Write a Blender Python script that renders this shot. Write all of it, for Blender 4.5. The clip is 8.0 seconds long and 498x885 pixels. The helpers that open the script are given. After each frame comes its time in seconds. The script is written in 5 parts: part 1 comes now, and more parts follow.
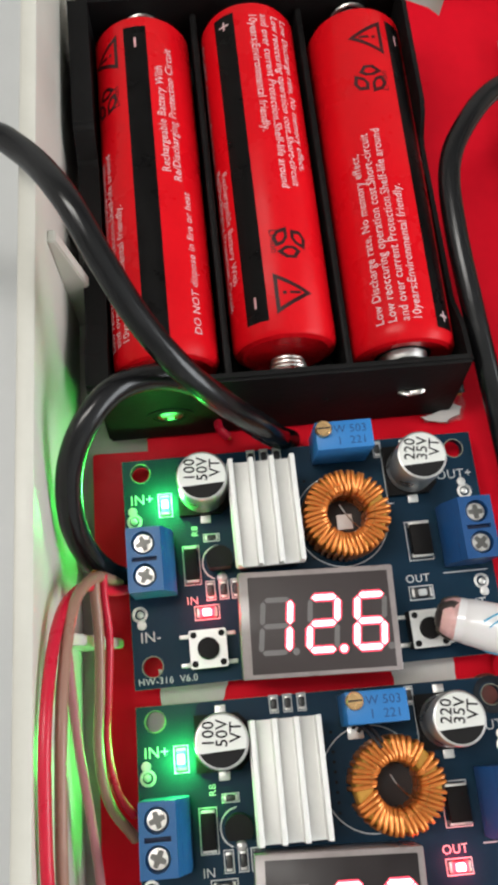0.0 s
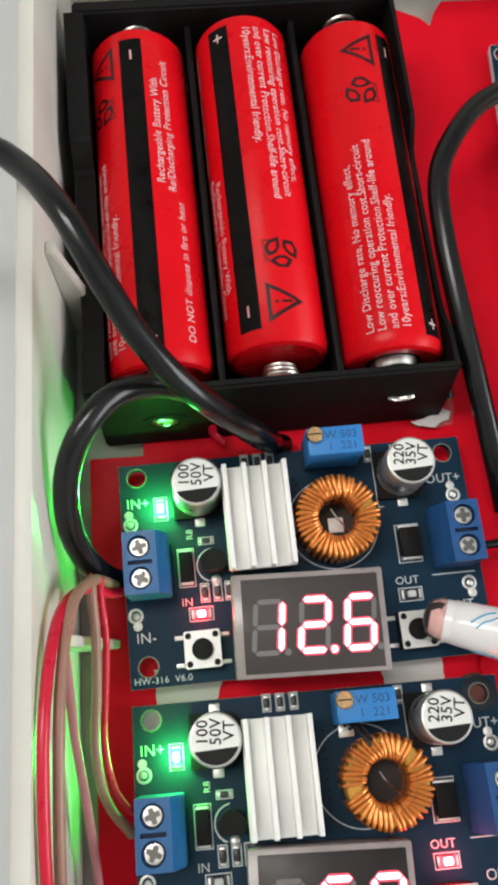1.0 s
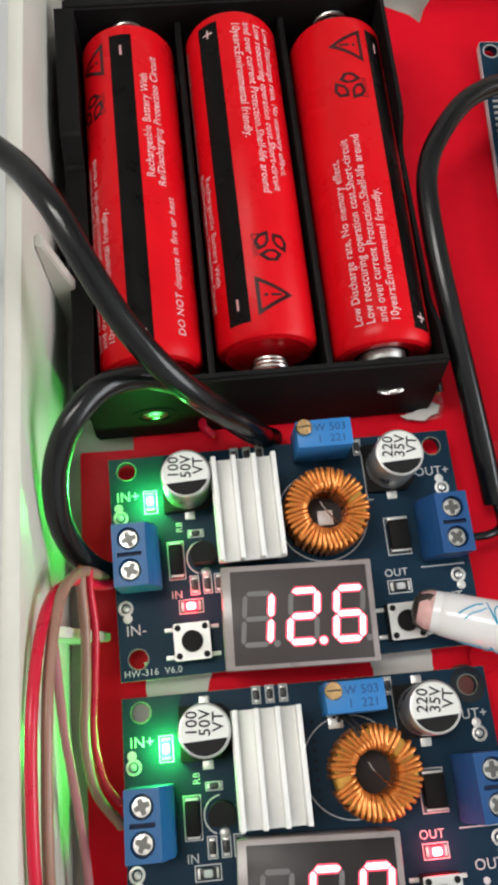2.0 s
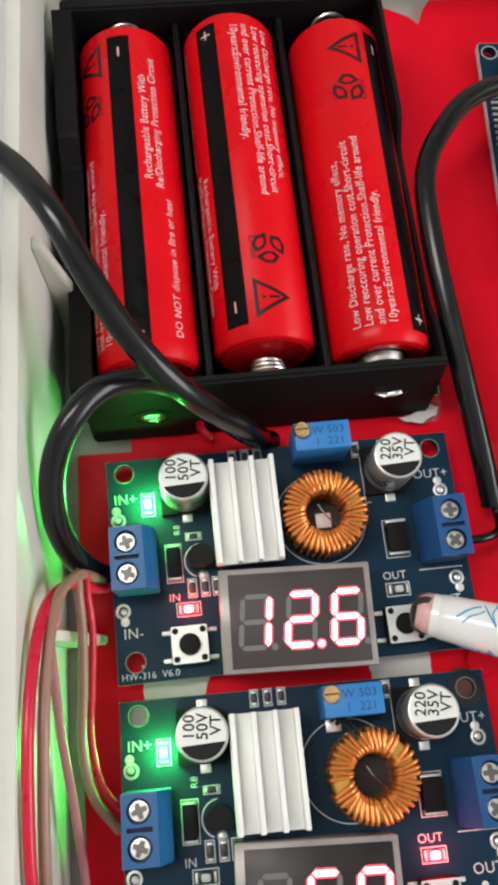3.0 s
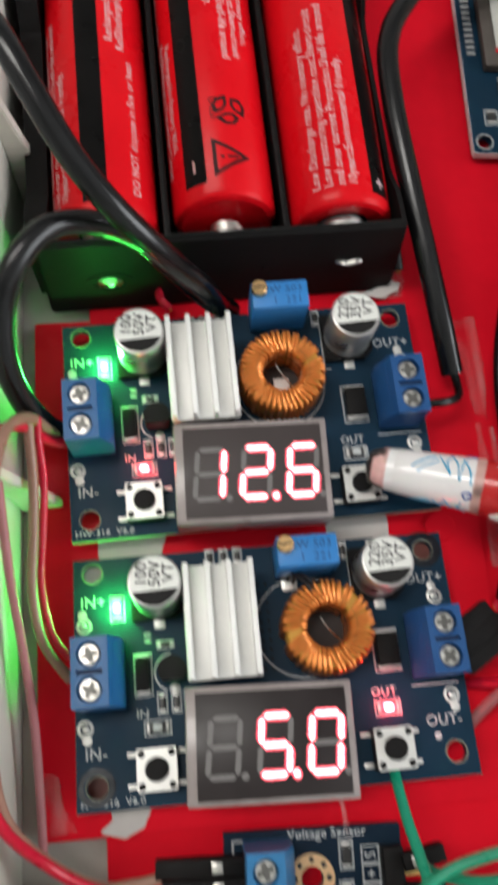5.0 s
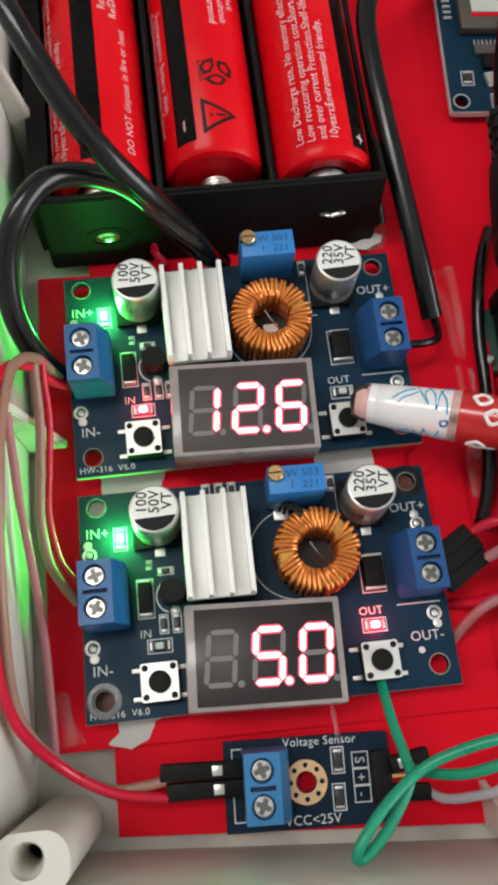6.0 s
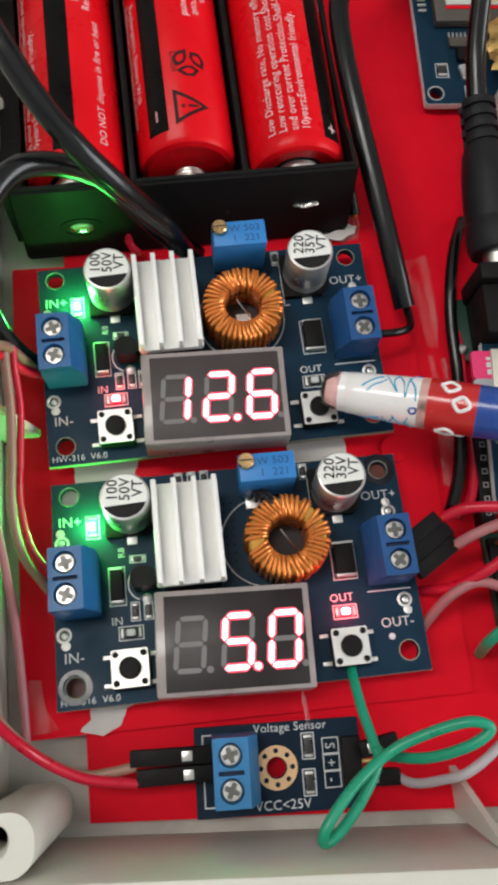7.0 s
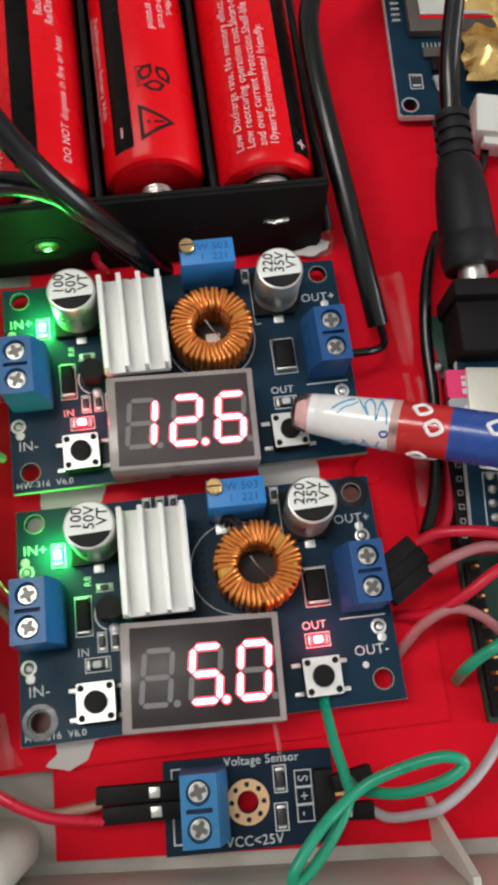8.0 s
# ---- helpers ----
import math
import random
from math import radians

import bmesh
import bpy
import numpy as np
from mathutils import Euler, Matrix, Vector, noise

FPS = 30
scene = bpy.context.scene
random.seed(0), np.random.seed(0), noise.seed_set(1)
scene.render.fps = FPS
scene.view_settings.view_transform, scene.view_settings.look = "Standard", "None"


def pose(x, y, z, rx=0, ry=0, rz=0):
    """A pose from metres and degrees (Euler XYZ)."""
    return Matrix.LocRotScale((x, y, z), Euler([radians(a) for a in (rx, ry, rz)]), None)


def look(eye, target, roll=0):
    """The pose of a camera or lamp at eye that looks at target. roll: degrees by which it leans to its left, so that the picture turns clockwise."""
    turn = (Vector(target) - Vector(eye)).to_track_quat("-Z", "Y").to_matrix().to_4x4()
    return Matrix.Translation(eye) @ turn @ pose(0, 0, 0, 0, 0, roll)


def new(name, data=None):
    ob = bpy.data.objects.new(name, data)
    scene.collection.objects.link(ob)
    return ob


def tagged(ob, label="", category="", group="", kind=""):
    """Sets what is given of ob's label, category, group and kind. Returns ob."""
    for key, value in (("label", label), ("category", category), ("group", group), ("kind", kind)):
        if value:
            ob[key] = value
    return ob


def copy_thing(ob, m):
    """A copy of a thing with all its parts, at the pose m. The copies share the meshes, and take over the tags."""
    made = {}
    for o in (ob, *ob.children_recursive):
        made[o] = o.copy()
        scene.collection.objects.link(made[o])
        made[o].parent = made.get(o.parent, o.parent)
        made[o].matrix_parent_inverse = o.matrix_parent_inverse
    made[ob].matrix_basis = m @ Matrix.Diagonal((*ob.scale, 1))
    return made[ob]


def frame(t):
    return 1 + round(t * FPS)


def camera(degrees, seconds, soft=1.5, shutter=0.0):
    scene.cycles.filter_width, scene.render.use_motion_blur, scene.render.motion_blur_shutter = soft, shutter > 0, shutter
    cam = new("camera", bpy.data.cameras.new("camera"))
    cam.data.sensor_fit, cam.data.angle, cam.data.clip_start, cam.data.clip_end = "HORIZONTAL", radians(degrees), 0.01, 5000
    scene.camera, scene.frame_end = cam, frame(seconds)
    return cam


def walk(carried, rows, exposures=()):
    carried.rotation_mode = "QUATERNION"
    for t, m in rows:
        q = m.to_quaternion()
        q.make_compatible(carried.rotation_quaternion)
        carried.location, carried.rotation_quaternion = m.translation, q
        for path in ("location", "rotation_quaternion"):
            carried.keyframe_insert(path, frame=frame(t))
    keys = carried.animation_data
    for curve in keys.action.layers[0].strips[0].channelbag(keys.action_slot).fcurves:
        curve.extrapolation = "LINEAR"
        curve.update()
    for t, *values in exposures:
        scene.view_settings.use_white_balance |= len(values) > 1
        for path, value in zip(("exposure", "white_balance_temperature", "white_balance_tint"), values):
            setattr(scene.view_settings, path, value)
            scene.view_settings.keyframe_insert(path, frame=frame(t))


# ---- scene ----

MM = 0.001


def P(x, y, z, rx=0, ry=0, rz=0):
    """A pose from millimetres and degrees."""
    return pose(x * MM, y * MM, z * MM, rx, ry, rz)


cam = camera(34.7, 8.0, soft=3.8, shutter=0.5)
# time, eye and target in millimetres, roll in degrees
PATH = [
    (0, (10.54, -36.19, 144.81), (18.71, 0.85, 20.47), 6.9),
    (0.5, (11.79, -35.82, 147.67), (19.89, 0.87, 23.22), 6.9),
    (1, (11.33, -35.85, 148.29), (19.73, 0.73, 23.83), 7.3),
    (1.5, (12.03, -37.83, 148.41), (20.94, -1.03, 24.04), 7.9),
    (3, (12.6, -37.23, 148.11), (21.78, -0.31, 23.8), 8.2),
    (3.5, (13.09, -38.17, 149.89), (22.76, -1.7, 25.48), 9.1),
    (4, (12.87, -39.26, 150.05), (22.32, -2.53, 25.7), 8.7),
    (4.5, (14.68, -41.4, 149.91), (24.58, -4.57, 25.62), 9.3),
    (4.8, (13.61, -50.4, 146.08), (24.98, -13.19, 22.04), 11.4),
    (5, (15.55, -59.03, 140.72), (26.94, -23.32, 16.24), 12.1),
    (5.2, (16.56, -65.72, 141.71), (27.7, -30.09, 17.18), 11.3),
    (6.5, (15.54, -72.02, 147.55), (26.21, -37.33, 22.72), 10.4),
    (7, (20.06, -73.79, 146.84), (31.19, -38.72, 22.16), 10.8),
    (7.5, (21.73, -71.44, 147.33), (32.89, -36.57, 22.59), 10.6),
    (8, (25.32, -69.68, 144.96), (37.12, -34.59, 20.35), 11.2),
]

walk(cam, [(t, look([v * MM for v in eye], [v * MM for v in target], roll)) for t, eye, target, roll in PATH],
     exposures=((0, 0.06), (4.5, 0.03), (5.0, -0.03), (8, -0.03)))

# ---------------------------------------------------------------- light
world = bpy.data.worlds.new("room")
world.use_nodes = True
scene.world = world
world.node_tree.nodes["Background"].inputs[0].default_value = (0.88, 0.91, 0.95, 1)
world.node_tree.nodes["Background"].inputs[1].default_value = 0.36


def area_lamp(name, m, width, depth, watts, colour):
    data = bpy.data.lights.new(name, "AREA")
    data.shape, data.size, data.size_y, data.energy, data.color = "RECTANGLE", width, depth, watts, colour
    ob = new(name, data)
    ob.matrix_world = m
    return ob


area_lamp("ceiling_panel_light", look((-0.72, 0.32, 1.70), (-0.71, 0.32, 0)), 0.35, 1.2, 17.5, (1.0, 0.97, 0.92))
# Unseen east source added to brighten the inner west wall of the box.
area_lamp("east_fill_light", look((1.78, -0.55, 0.85), (0.0, -0.55, 0.60)), 1.3, 1.0, 30.0, (0.93, 0.97, 1.0))


def led_lamp(name, m, watts, colour):
    data = bpy.data.lights.new(name, "POINT")
    data.energy, data.color, data.shadow_soft_size = watts, colour, 0.0010
    ob = new(name, data)
    ob.matrix_world = m
    return ob


# ---------------------------------------------------------------- materials
def material(name, base, rough=0.5, metal=0.0, vary=0.12, scale=120.0, bump=0.0, bump_scale=600.0, coat=0.0, trans=0.0, ior=1.45,
             alpha=1.0, fine=0.0, rough_vary=0.1, second=None, second_scale=40.0, second_amount=0.0, spec=0.5):
    m = bpy.data.materials.new(name)
    m.use_nodes = True
    nt = m.node_tree
    b = nt.nodes["Principled BSDF"]
    co = nt.nodes.new("ShaderNodeTexCoord")

    def noise_node(sc, detail):
        n = nt.nodes.new("ShaderNodeTexNoise")
        n.inputs["Scale"].default_value, n.inputs["Detail"].default_value = sc, detail
        nt.links.new(co.outputs["Object"], n.inputs["Vector"])
        return n

    big = noise_node(scale, 4.0)
    small = noise_node(scale * 9, 3.0)
    add = nt.nodes.new("ShaderNodeMath")
    add.operation = "MULTIPLY_ADD"
    add.inputs[1].default_value = 0.35
    nt.links.new(small.outputs["Fac"], add.inputs[0])
    nt.links.new(big.outputs["Fac"], add.inputs[2])
    ramp = nt.nodes.new("ShaderNodeMapRange")
    ramp.inputs["From Min"].default_value, ramp.inputs["From Max"].default_value = 0.35, 1.0
    ramp.inputs["To Min"].default_value, ramp.inputs["To Max"].default_value = 1 - vary, 1 + vary
    nt.links.new(add.outputs[0], ramp.inputs["Value"])
    mul = nt.nodes.new("ShaderNodeVectorMath")
    mul.operation = "SCALE"
    mul.inputs[0].default_value = base
    nt.links.new(ramp.outputs[0], mul.inputs["Scale"])
    colour = mul.outputs[0]
    if second:
        patch = noise_node(second_scale, 5.0)
        cut = nt.nodes.new("ShaderNodeMapRange")
        cut.inputs["From Min"].default_value, cut.inputs["From Max"].default_value = 0.52, 0.72
        cut.inputs["To Max"].default_value = second_amount
        nt.links.new(patch.outputs["Fac"], cut.inputs["Value"])
        mix = nt.nodes.new("ShaderNodeMix")
        mix.data_type = "RGBA"
        nt.links.new(cut.outputs[0], mix.inputs["Factor"])
        nt.links.new(colour, mix.inputs[6])
        mix.inputs[7].default_value = (*second, 1)
        colour = mix.outputs[2]
    nt.links.new(colour, b.inputs["Base Color"])
    rr = nt.nodes.new("ShaderNodeMapRange")
    rr.inputs["From Min"].default_value, rr.inputs["From Max"].default_value = 0.3, 0.7
    rr.inputs["To Min"].default_value, rr.inputs["To Max"].default_value = max(0.02, rough - rough_vary), min(1, rough + rough_vary)
    nt.links.new(big.outputs["Fac"], rr.inputs["Value"])
    nt.links.new(rr.outputs[0], b.inputs["Roughness"])
    b.inputs["Metallic"].default_value = metal
    b.inputs["Specular IOR Level"].default_value = spec
    b.inputs["Coat Weight"].default_value = coat
    b.inputs["Coat Roughness"].default_value = 0.12
    b.inputs["Transmission Weight"].default_value = trans
    b.inputs["IOR"].default_value = ior
    b.inputs["Alpha"].default_value = alpha
    if bump:
        n = noise_node(bump_scale, 4.0)
        bp = nt.nodes.new("ShaderNodeBump")
        bp.inputs["Strength"].default_value, bp.inputs["Distance"].default_value = bump, 0.0004
        nt.links.new(n.outputs["Fac"], bp.inputs["Height"])
        nt.links.new(bp.outputs[0], b.inputs["Normal"])
    return m


def glow(name, colour, strength):
    m = bpy.data.materials.new(name)
    m.use_nodes = True
    b = m.node_tree.nodes["Principled BSDF"]
    b.inputs["Base Color"].default_value = (*[min(1, c * 0.6 + 0.1) for c in colour], 1)
    b.inputs["Emission Color"].default_value = (*colour, 1)
    b.inputs["Emission Strength"].default_value = strength
    return m


MAT = dict(
    box=material("white_abs_plastic", (0.64, 0.62, 0.55), 0.42, vary=0.05, scale=60, bump=0.08, bump_scale=900, second=(0.52, 0.50, 0.45), second_scale=25, second_amount=0.25),
    # Greyer and browner than the walls, mostly to stand in for shade.
    box_floor=material("shade_darkened_floor", (0.50, 0.475, 0.43), 0.6, vary=0.10, scale=60, bump=0.08, bump_scale=900, second=(0.27, 0.235, 0.20), second_scale=55, second_amount=0.75),
    table=material("pale_table_laminate", (0.62, 0.63, 0.63), 0.5, vary=0.05, scale=20, bump=0.05, second=(0.5, 0.52, 0.54), second_scale=9, second_amount=0.3),
    red=material("red_acrylic_sheet", (0.73, 0.007, 0.021), 0.34, vary=0.10, scale=45, rough_vary=0.12, bump=0.03, bump_scale=120, second=(0.66, 0.009, 0.020), second_scale=35, second_amount=0.35, spec=0.06),
    wrap=material("red_shrink_wrap", (0.68, 0.004, 0.010), 0.30, vary=0.09, scale=90, bump=0.14, bump_scale=180, spec=0.17),
    stripe=material("black_print", (0.004, 0.0035, 0.0035), 0.32, vary=0.2, scale=200, bump=0.12, bump_scale=150, spec=0.12),
    white_print=material("faded_white_print", (0.74, 0.52, 0.53), 0.45, vary=0.2, scale=500, second=(0.62, 0.10, 0.11), second_scale=130, second_amount=0.55),
    dark_print=material("dark_red_print", (0.030, 0.003, 0.004), 0.4, vary=0.2, scale=300),
    black=material("black_abs", (0.010, 0.0095, 0.0095), 0.50, vary=0.2, scale=100, bump=0.15, bump_scale=900, second=(0.018, 0.017, 0.016), second_scale=60, second_amount=0.25, spec=0.12),
    cable=material("black_pvc_cable", (0.0045, 0.0045, 0.005), 0.22, vary=0.2, scale=200, bump=0.03, bump_scale=500, second=(0.012, 0.012, 0.012), second_scale=200, second_amount=0.25, rough_vary=0.05),
    rubber=material("black_moulded_rubber", (0.010, 0.010, 0.012), 0.55, vary=0.2, scale=150, bump=0.2, bump_scale=800, spec=0.3),
    pcb=material("blue_solder_mask", (0.007, 0.030, 0.058), 0.40, vary=0.15, scale=150, bump=0.05, bump_scale=500, second=(0.008, 0.040, 0.064), second_scale=140, second_amount=0.6, spec=0.16),
    pcb_dark=material("dark_navy_solder_mask", (0.006, 0.017, 0.034), 0.40, vary=0.15, scale=150, bump=0.05, bump_scale=500, second=(0.008, 0.024, 0.044), second_scale=140, second_amount=0.6, spec=0.16),
    pale_gold=material("pale_copper_plating", (0.78, 0.50, 0.28), 0.42, metal=0.5, vary=0.1, scale=300, bump=0.1),
    pcb_edge=material("fibreglass_edge", (0.30, 0.30, 0.22), 0.7, vary=0.1),
    green_pcb=material("dark_green_solder_mask", (0.008, 0.045, 0.030), 0.4, vary=0.15, scale=150),
    silk=material("white_silkscreen", (0.66, 0.68, 0.68), 0.6, vary=0.1, scale=900),
    solder=material("tin_solder", (0.74, 0.73, 0.70), 0.45, metal=1.0, vary=0.12, scale=600, bump=0.25, bump_scale=900),
    steel=material("nickel_plated_steel", (0.66, 0.64, 0.60), 0.33, metal=1.0, vary=0.12, scale=400, bump=0.15, bump_scale=900),
    alu=material("extruded_aluminium", (0.86, 0.85, 0.82), 0.5, metal=0.18, vary=0.06, scale=150, bump=0.10, bump_scale=700),
    can=material("aluminium_can", (0.58, 0.57, 0.55), 0.34, metal=0.75, vary=0.06, scale=200, bump=0.05),
    can_top=material("brushed_can_top", (0.80, 0.80, 0.76), 0.62, metal=0.2, vary=0.05, scale=300, bump=0.05, spec=0.3),
    can_black=material("black_can_ink", (0.018, 0.017, 0.017), 0.65, vary=0.1, spec=0.15),
    glue_dark=material("dark_glossy_glue", (0.012, 0.016, 0.022), 0.22, vary=0.2, scale=300, bump=0.1),
    glue_brown=material("reddish_brown_glue", (0.16, 0.045, 0.035), 0.35, vary=0.25, scale=300, bump=0.2),
    plastic_black=material("black_component_plastic", (0.009, 0.008, 0.008), 0.55, vary=0.2, scale=300, bump=0.1, spec=0.17),
    term=material("blue_terminal_plastic", (0.012, 0.105, 0.285), 0.42, vary=0.10, scale=150, bump=0.06),
    term_deep=material("deep_blue_terminal_plastic", (0.012, 0.078, 0.24), 0.42, vary=0.10, scale=150, bump=0.06),
    term_light=material("light_blue_terminal_plastic", (0.035, 0.19, 0.41), 0.38, vary=0.10, scale=150, bump=0.06),
    # Terminal blue darkened so that the slot's shade is in the colour.
    term_hole=material("shaded_blue_plastic", (0.0035, 0.012, 0.05), 0.6, vary=0.1),
    trimmer=material("blue_trimmer_plastic", (0.03, 0.20, 0.52), 0.4, vary=0.08, scale=200, bump=0.05),
    trimmer_ink=material("dark_blue_ink", (0.012, 0.065, 0.20), 0.5, vary=0.2, scale=600),
    brass=material("brass_screw", (0.74, 0.47, 0.22), 0.3, metal=1.0, vary=0.1, scale=500),
    copper=material("enamelled_copper", (0.74, 0.24, 0.05), 0.32, metal=0.6, vary=0.16, scale=400, coat=0.15),
    core=material("yellow_ferrite_core", (0.62, 0.33, 0.05), 0.5, vary=0.15, scale=200),
    # Dark brown of the choke leads, also used as painted shade.
    lead_and_shade=material("dark_lead_and_shade", (0.022, 0.017, 0.016), 0.6, vary=0.2),
    display=material("smoked_display_face", (0.048, 0.036, 0.035), 0.5, vary=0.08, scale=200),
    display_dark=material("dark_smoked_display_face", (0.016, 0.010, 0.010), 0.4, vary=0.15, scale=200),
    display_side=material("smoky_clear_film", (0.30, 0.255, 0.245), 0.32, vary=0.22, scale=150, bump=0.1, coat=0.4),
    seg_off=material("unlit_segment", (0.17, 0.158, 0.154), 0.45, vary=0.05),
    button_face=material("stamped_steel_cover", (0.80, 0.79, 0.76), 0.38, metal=0.5, vary=0.06, scale=400, bump=0.05),
    ceramic=material("ceramic_chip", (0.035, 0.033, 0.033), 0.4, vary=0.1),
    white_plastic=material("white_nylon", (0.78, 0.77, 0.74), 0.45, vary=0.04),
    gold=material("gold_plating", (0.83, 0.55, 0.20), 0.30, metal=0.9, vary=0.1, scale=300, bump=0.1),
    red_wire=material("red_silicone_wire", (0.58, 0.008, 0.034), 0.33, vary=0.08, scale=200, coat=0.1),
    brown_wire=material("brown_silicone_wire", (0.33, 0.18, 0.13), 0.36, vary=0.1, scale=200, coat=0.1),
    mauve_wire=material("mauve_wire", (0.42, 0.16, 0.17), 0.4, vary=0.1, scale=200),
    green_wire=material("green_pvc_wire", (0.010, 0.30, 0.17), 0.33, vary=0.08, scale=200, coat=0.1),
    grey_wire=material("grey_pvc_wire", (0.45, 0.40, 0.42), 0.35, vary=0.08, scale=200),
    paper=material("torn_white_paper", (0.62, 0.58, 0.55), 0.7, vary=0.06, scale=120, bump=0.15, bump_scale=300),
    pen_white=material("glossy_white_pen_sleeve", (0.90, 0.87, 0.87), 0.22, vary=0.05, scale=120, coat=0.4, second=(0.84, 0.72, 0.73), second_scale=120, second_amount=0.3),
    pen_pink=material("pink_pen_tip", (0.60, 0.36, 0.32), 0.35, vary=0.12, scale=300, second=(0.05, 0.035, 0.03), second_scale=260, second_amount=0.8),
    pen_tip=material("pink_pen_end", (0.78, 0.46, 0.44), 0.25, vary=0.12, scale=300, second=(0.05, 0.035, 0.025), second_scale=170, second_amount=0.75, coat=0.3),
    pen_dark=material("dark_patterned_pen_tip", (0.03, 0.024, 0.022), 0.35, vary=0.3, scale=300, second=(0.22, 0.17, 0.09), second_scale=500, second_amount=0.45),
    cyan=material("cyan_ink", (0.03, 0.36, 0.60), 0.3, vary=0.1),
    pen_red=material("red_ink", (0.55, 0.02, 0.02), 0.25, vary=0.08, coat=0.3),
    pen_blue=material("blue_ink", (0.02, 0.07, 0.32), 0.25, vary=0.1, coat=0.3),
    pink_card=material("magenta_card_label", (0.75, 0.04, 0.16), 0.4, vary=0.05),
    grey_card=material("grey_card_plastic", (0.33, 0.35, 0.36), 0.45, vary=0.05),
    shield=material("tinned_shield", (0.72, 0.69, 0.60), 0.42, metal=0.6, vary=0.06, scale=100, bump=0.06),
    lcd=material("pale_display_glass", (0.60, 0.60, 0.56), 0.25, vary=0.06, scale=90, coat=0.4),
    bezel=material("grey_brown_bezel", (0.09, 0.075, 0.065), 0.4, vary=0.12),
    yellow=material("yellow_header", (0.65, 0.50, 0.05), 0.45, vary=0.1),
    silver_ic=material("ic_grey_marking", (0.42, 0.42, 0.42), 0.6, vary=0.1),
)
MAT["room_wall"] = material("off_white_wall_paint", (0.73, 0.73, 0.72), 0.8, vary=0.04, scale=3, bump=0.05, bump_scale=200)
MAT["room_floor"] = material("grey_floor_tile", (0.36, 0.34, 0.32), 0.5, vary=0.12, scale=4)
# Screw steel darkened to picture the shade in the cross recess.
MAT["recess"] = material("shaded_steel_recess", (0.15, 0.145, 0.135), 0.45, metal=0.7, vary=0.2, scale=500)
MAT["slot_metal"] = material("shaded_steel_slot", (0.10, 0.095, 0.09), 0.5, metal=0.5, vary=0.1)


def cloudy_glue(name, tint, most):
    """A thin smear whose cover comes and goes in cloudy streaks."""
    m = material(name, tint, 0.3, vary=0.1, scale=150, bump=0.5, bump_scale=220)
    nt = m.node_tree
    co = nt.nodes.new("ShaderNodeTexCoord")
    stretch = nt.nodes.new("ShaderNodeMapping")
    stretch.inputs["Scale"].default_value = (3.0, 0.45, 1)
    n = nt.nodes.new("ShaderNodeTexNoise")
    n.inputs["Scale"].default_value, n.inputs["Detail"].default_value = 150, 6
    cut = nt.nodes.new("ShaderNodeMapRange")
    cut.inputs["From Min"].default_value, cut.inputs["From Max"].default_value = 0.40, 0.86
    cut.inputs["To Max"].default_value = most
    nt.links.new(co.outputs["Object"], stretch.inputs["Vector"])
    nt.links.new(stretch.outputs[0], n.inputs["Vector"])
    nt.links.new(n.outputs["Fac"], cut.inputs["Value"])
    nt.links.new(cut.outputs[0], nt.nodes["Principled BSDF"].inputs["Alpha"])
    return m


MAT["glue"] = cloudy_glue("clear_hot_glue", (0.80, 0.55, 0.56), 0.30)
MAT["lit"] = glow("lit_segment", (1.0, 0.34, 0.36), 4.5)
# Red glow drawn wider than the lit segments, as bled light.
MAT["lit_halo"] = glow("segment_halo_glow", (1.0, 0.015, 0.07), 1.25)
MAT["green_led"] = glow("lit_green_led", (0.10, 1.0, 0.40), 8.0)
MAT["green_led_edge"] = glow("green_led_body", (0.005, 0.80, 0.14), 1.4)
MAT["red_led"] = glow("lit_red_led", (1.0, 0.30, 0.32), 9.0)
MAT["red_led_edge"] = glow("red_led_body", (1.0, 0.02, 0.05), 2.2)


# ---------------------------------------------------------------- mesh helpers (all in millimetres)
def link_mesh(name, me, mat, parent=None, label="", m=None):
    ob = new(name, me)
    if mat and not me.materials:
        me.materials.append(mat)
    if parent:
        ob.parent = parent
    if m is not None:
        ob.matrix_basis = m
    if label:
        ob["label"] = label
    return ob


def finish(bm, smooth=35):
    bmesh.ops.scale(bm, vec=(MM, MM, MM), verts=bm.verts)
    bmesh.ops.recalc_face_normals(bm, faces=bm.faces)
    me = bpy.data.meshes.new("mesh")
    bm.to_mesh(me)
    bm.free()
    me.shade_smooth()
    me.set_sharp_from_angle(angle=radians(smooth))
    return me


def part(name, bm, mat, parent=None, label="", m=None, smooth=35):
    return link_mesh(name, finish(bm, smooth), mat, parent, label, m)


def thing(name, m, label, category, group="", kind=""):
    ob = new(name)
    ob.empty_display_size = 0.005
    ob.matrix_basis = m
    return tagged(ob, label, category, group, kind)


def add_box(bm, x0, x1, y0, y1, z0, z1, bevel=0.0, segs=2):
    r = bmesh.ops.create_cube(bm, size=1, matrix=Matrix.Translation(((x0 + x1) / 2, (y0 + y1) / 2, (z0 + z1) / 2)) @ Matrix.Diagonal((x1 - x0, y1 - y0, z1 - z0, 1)))
    if bevel:
        edges = {e for v in r["verts"] for e in v.link_edges}
        bmesh.ops.bevel(bm, geom=list(edges), offset=bevel, segments=segs, affect="EDGES", profile=0.5)
    return bm


def box(x0, x1, y0, y1, z0, z1, bevel=0.0, segs=2):
    return add_box(bmesh.new(), x0, x1, y0, y1, z0, z1, bevel, segs)


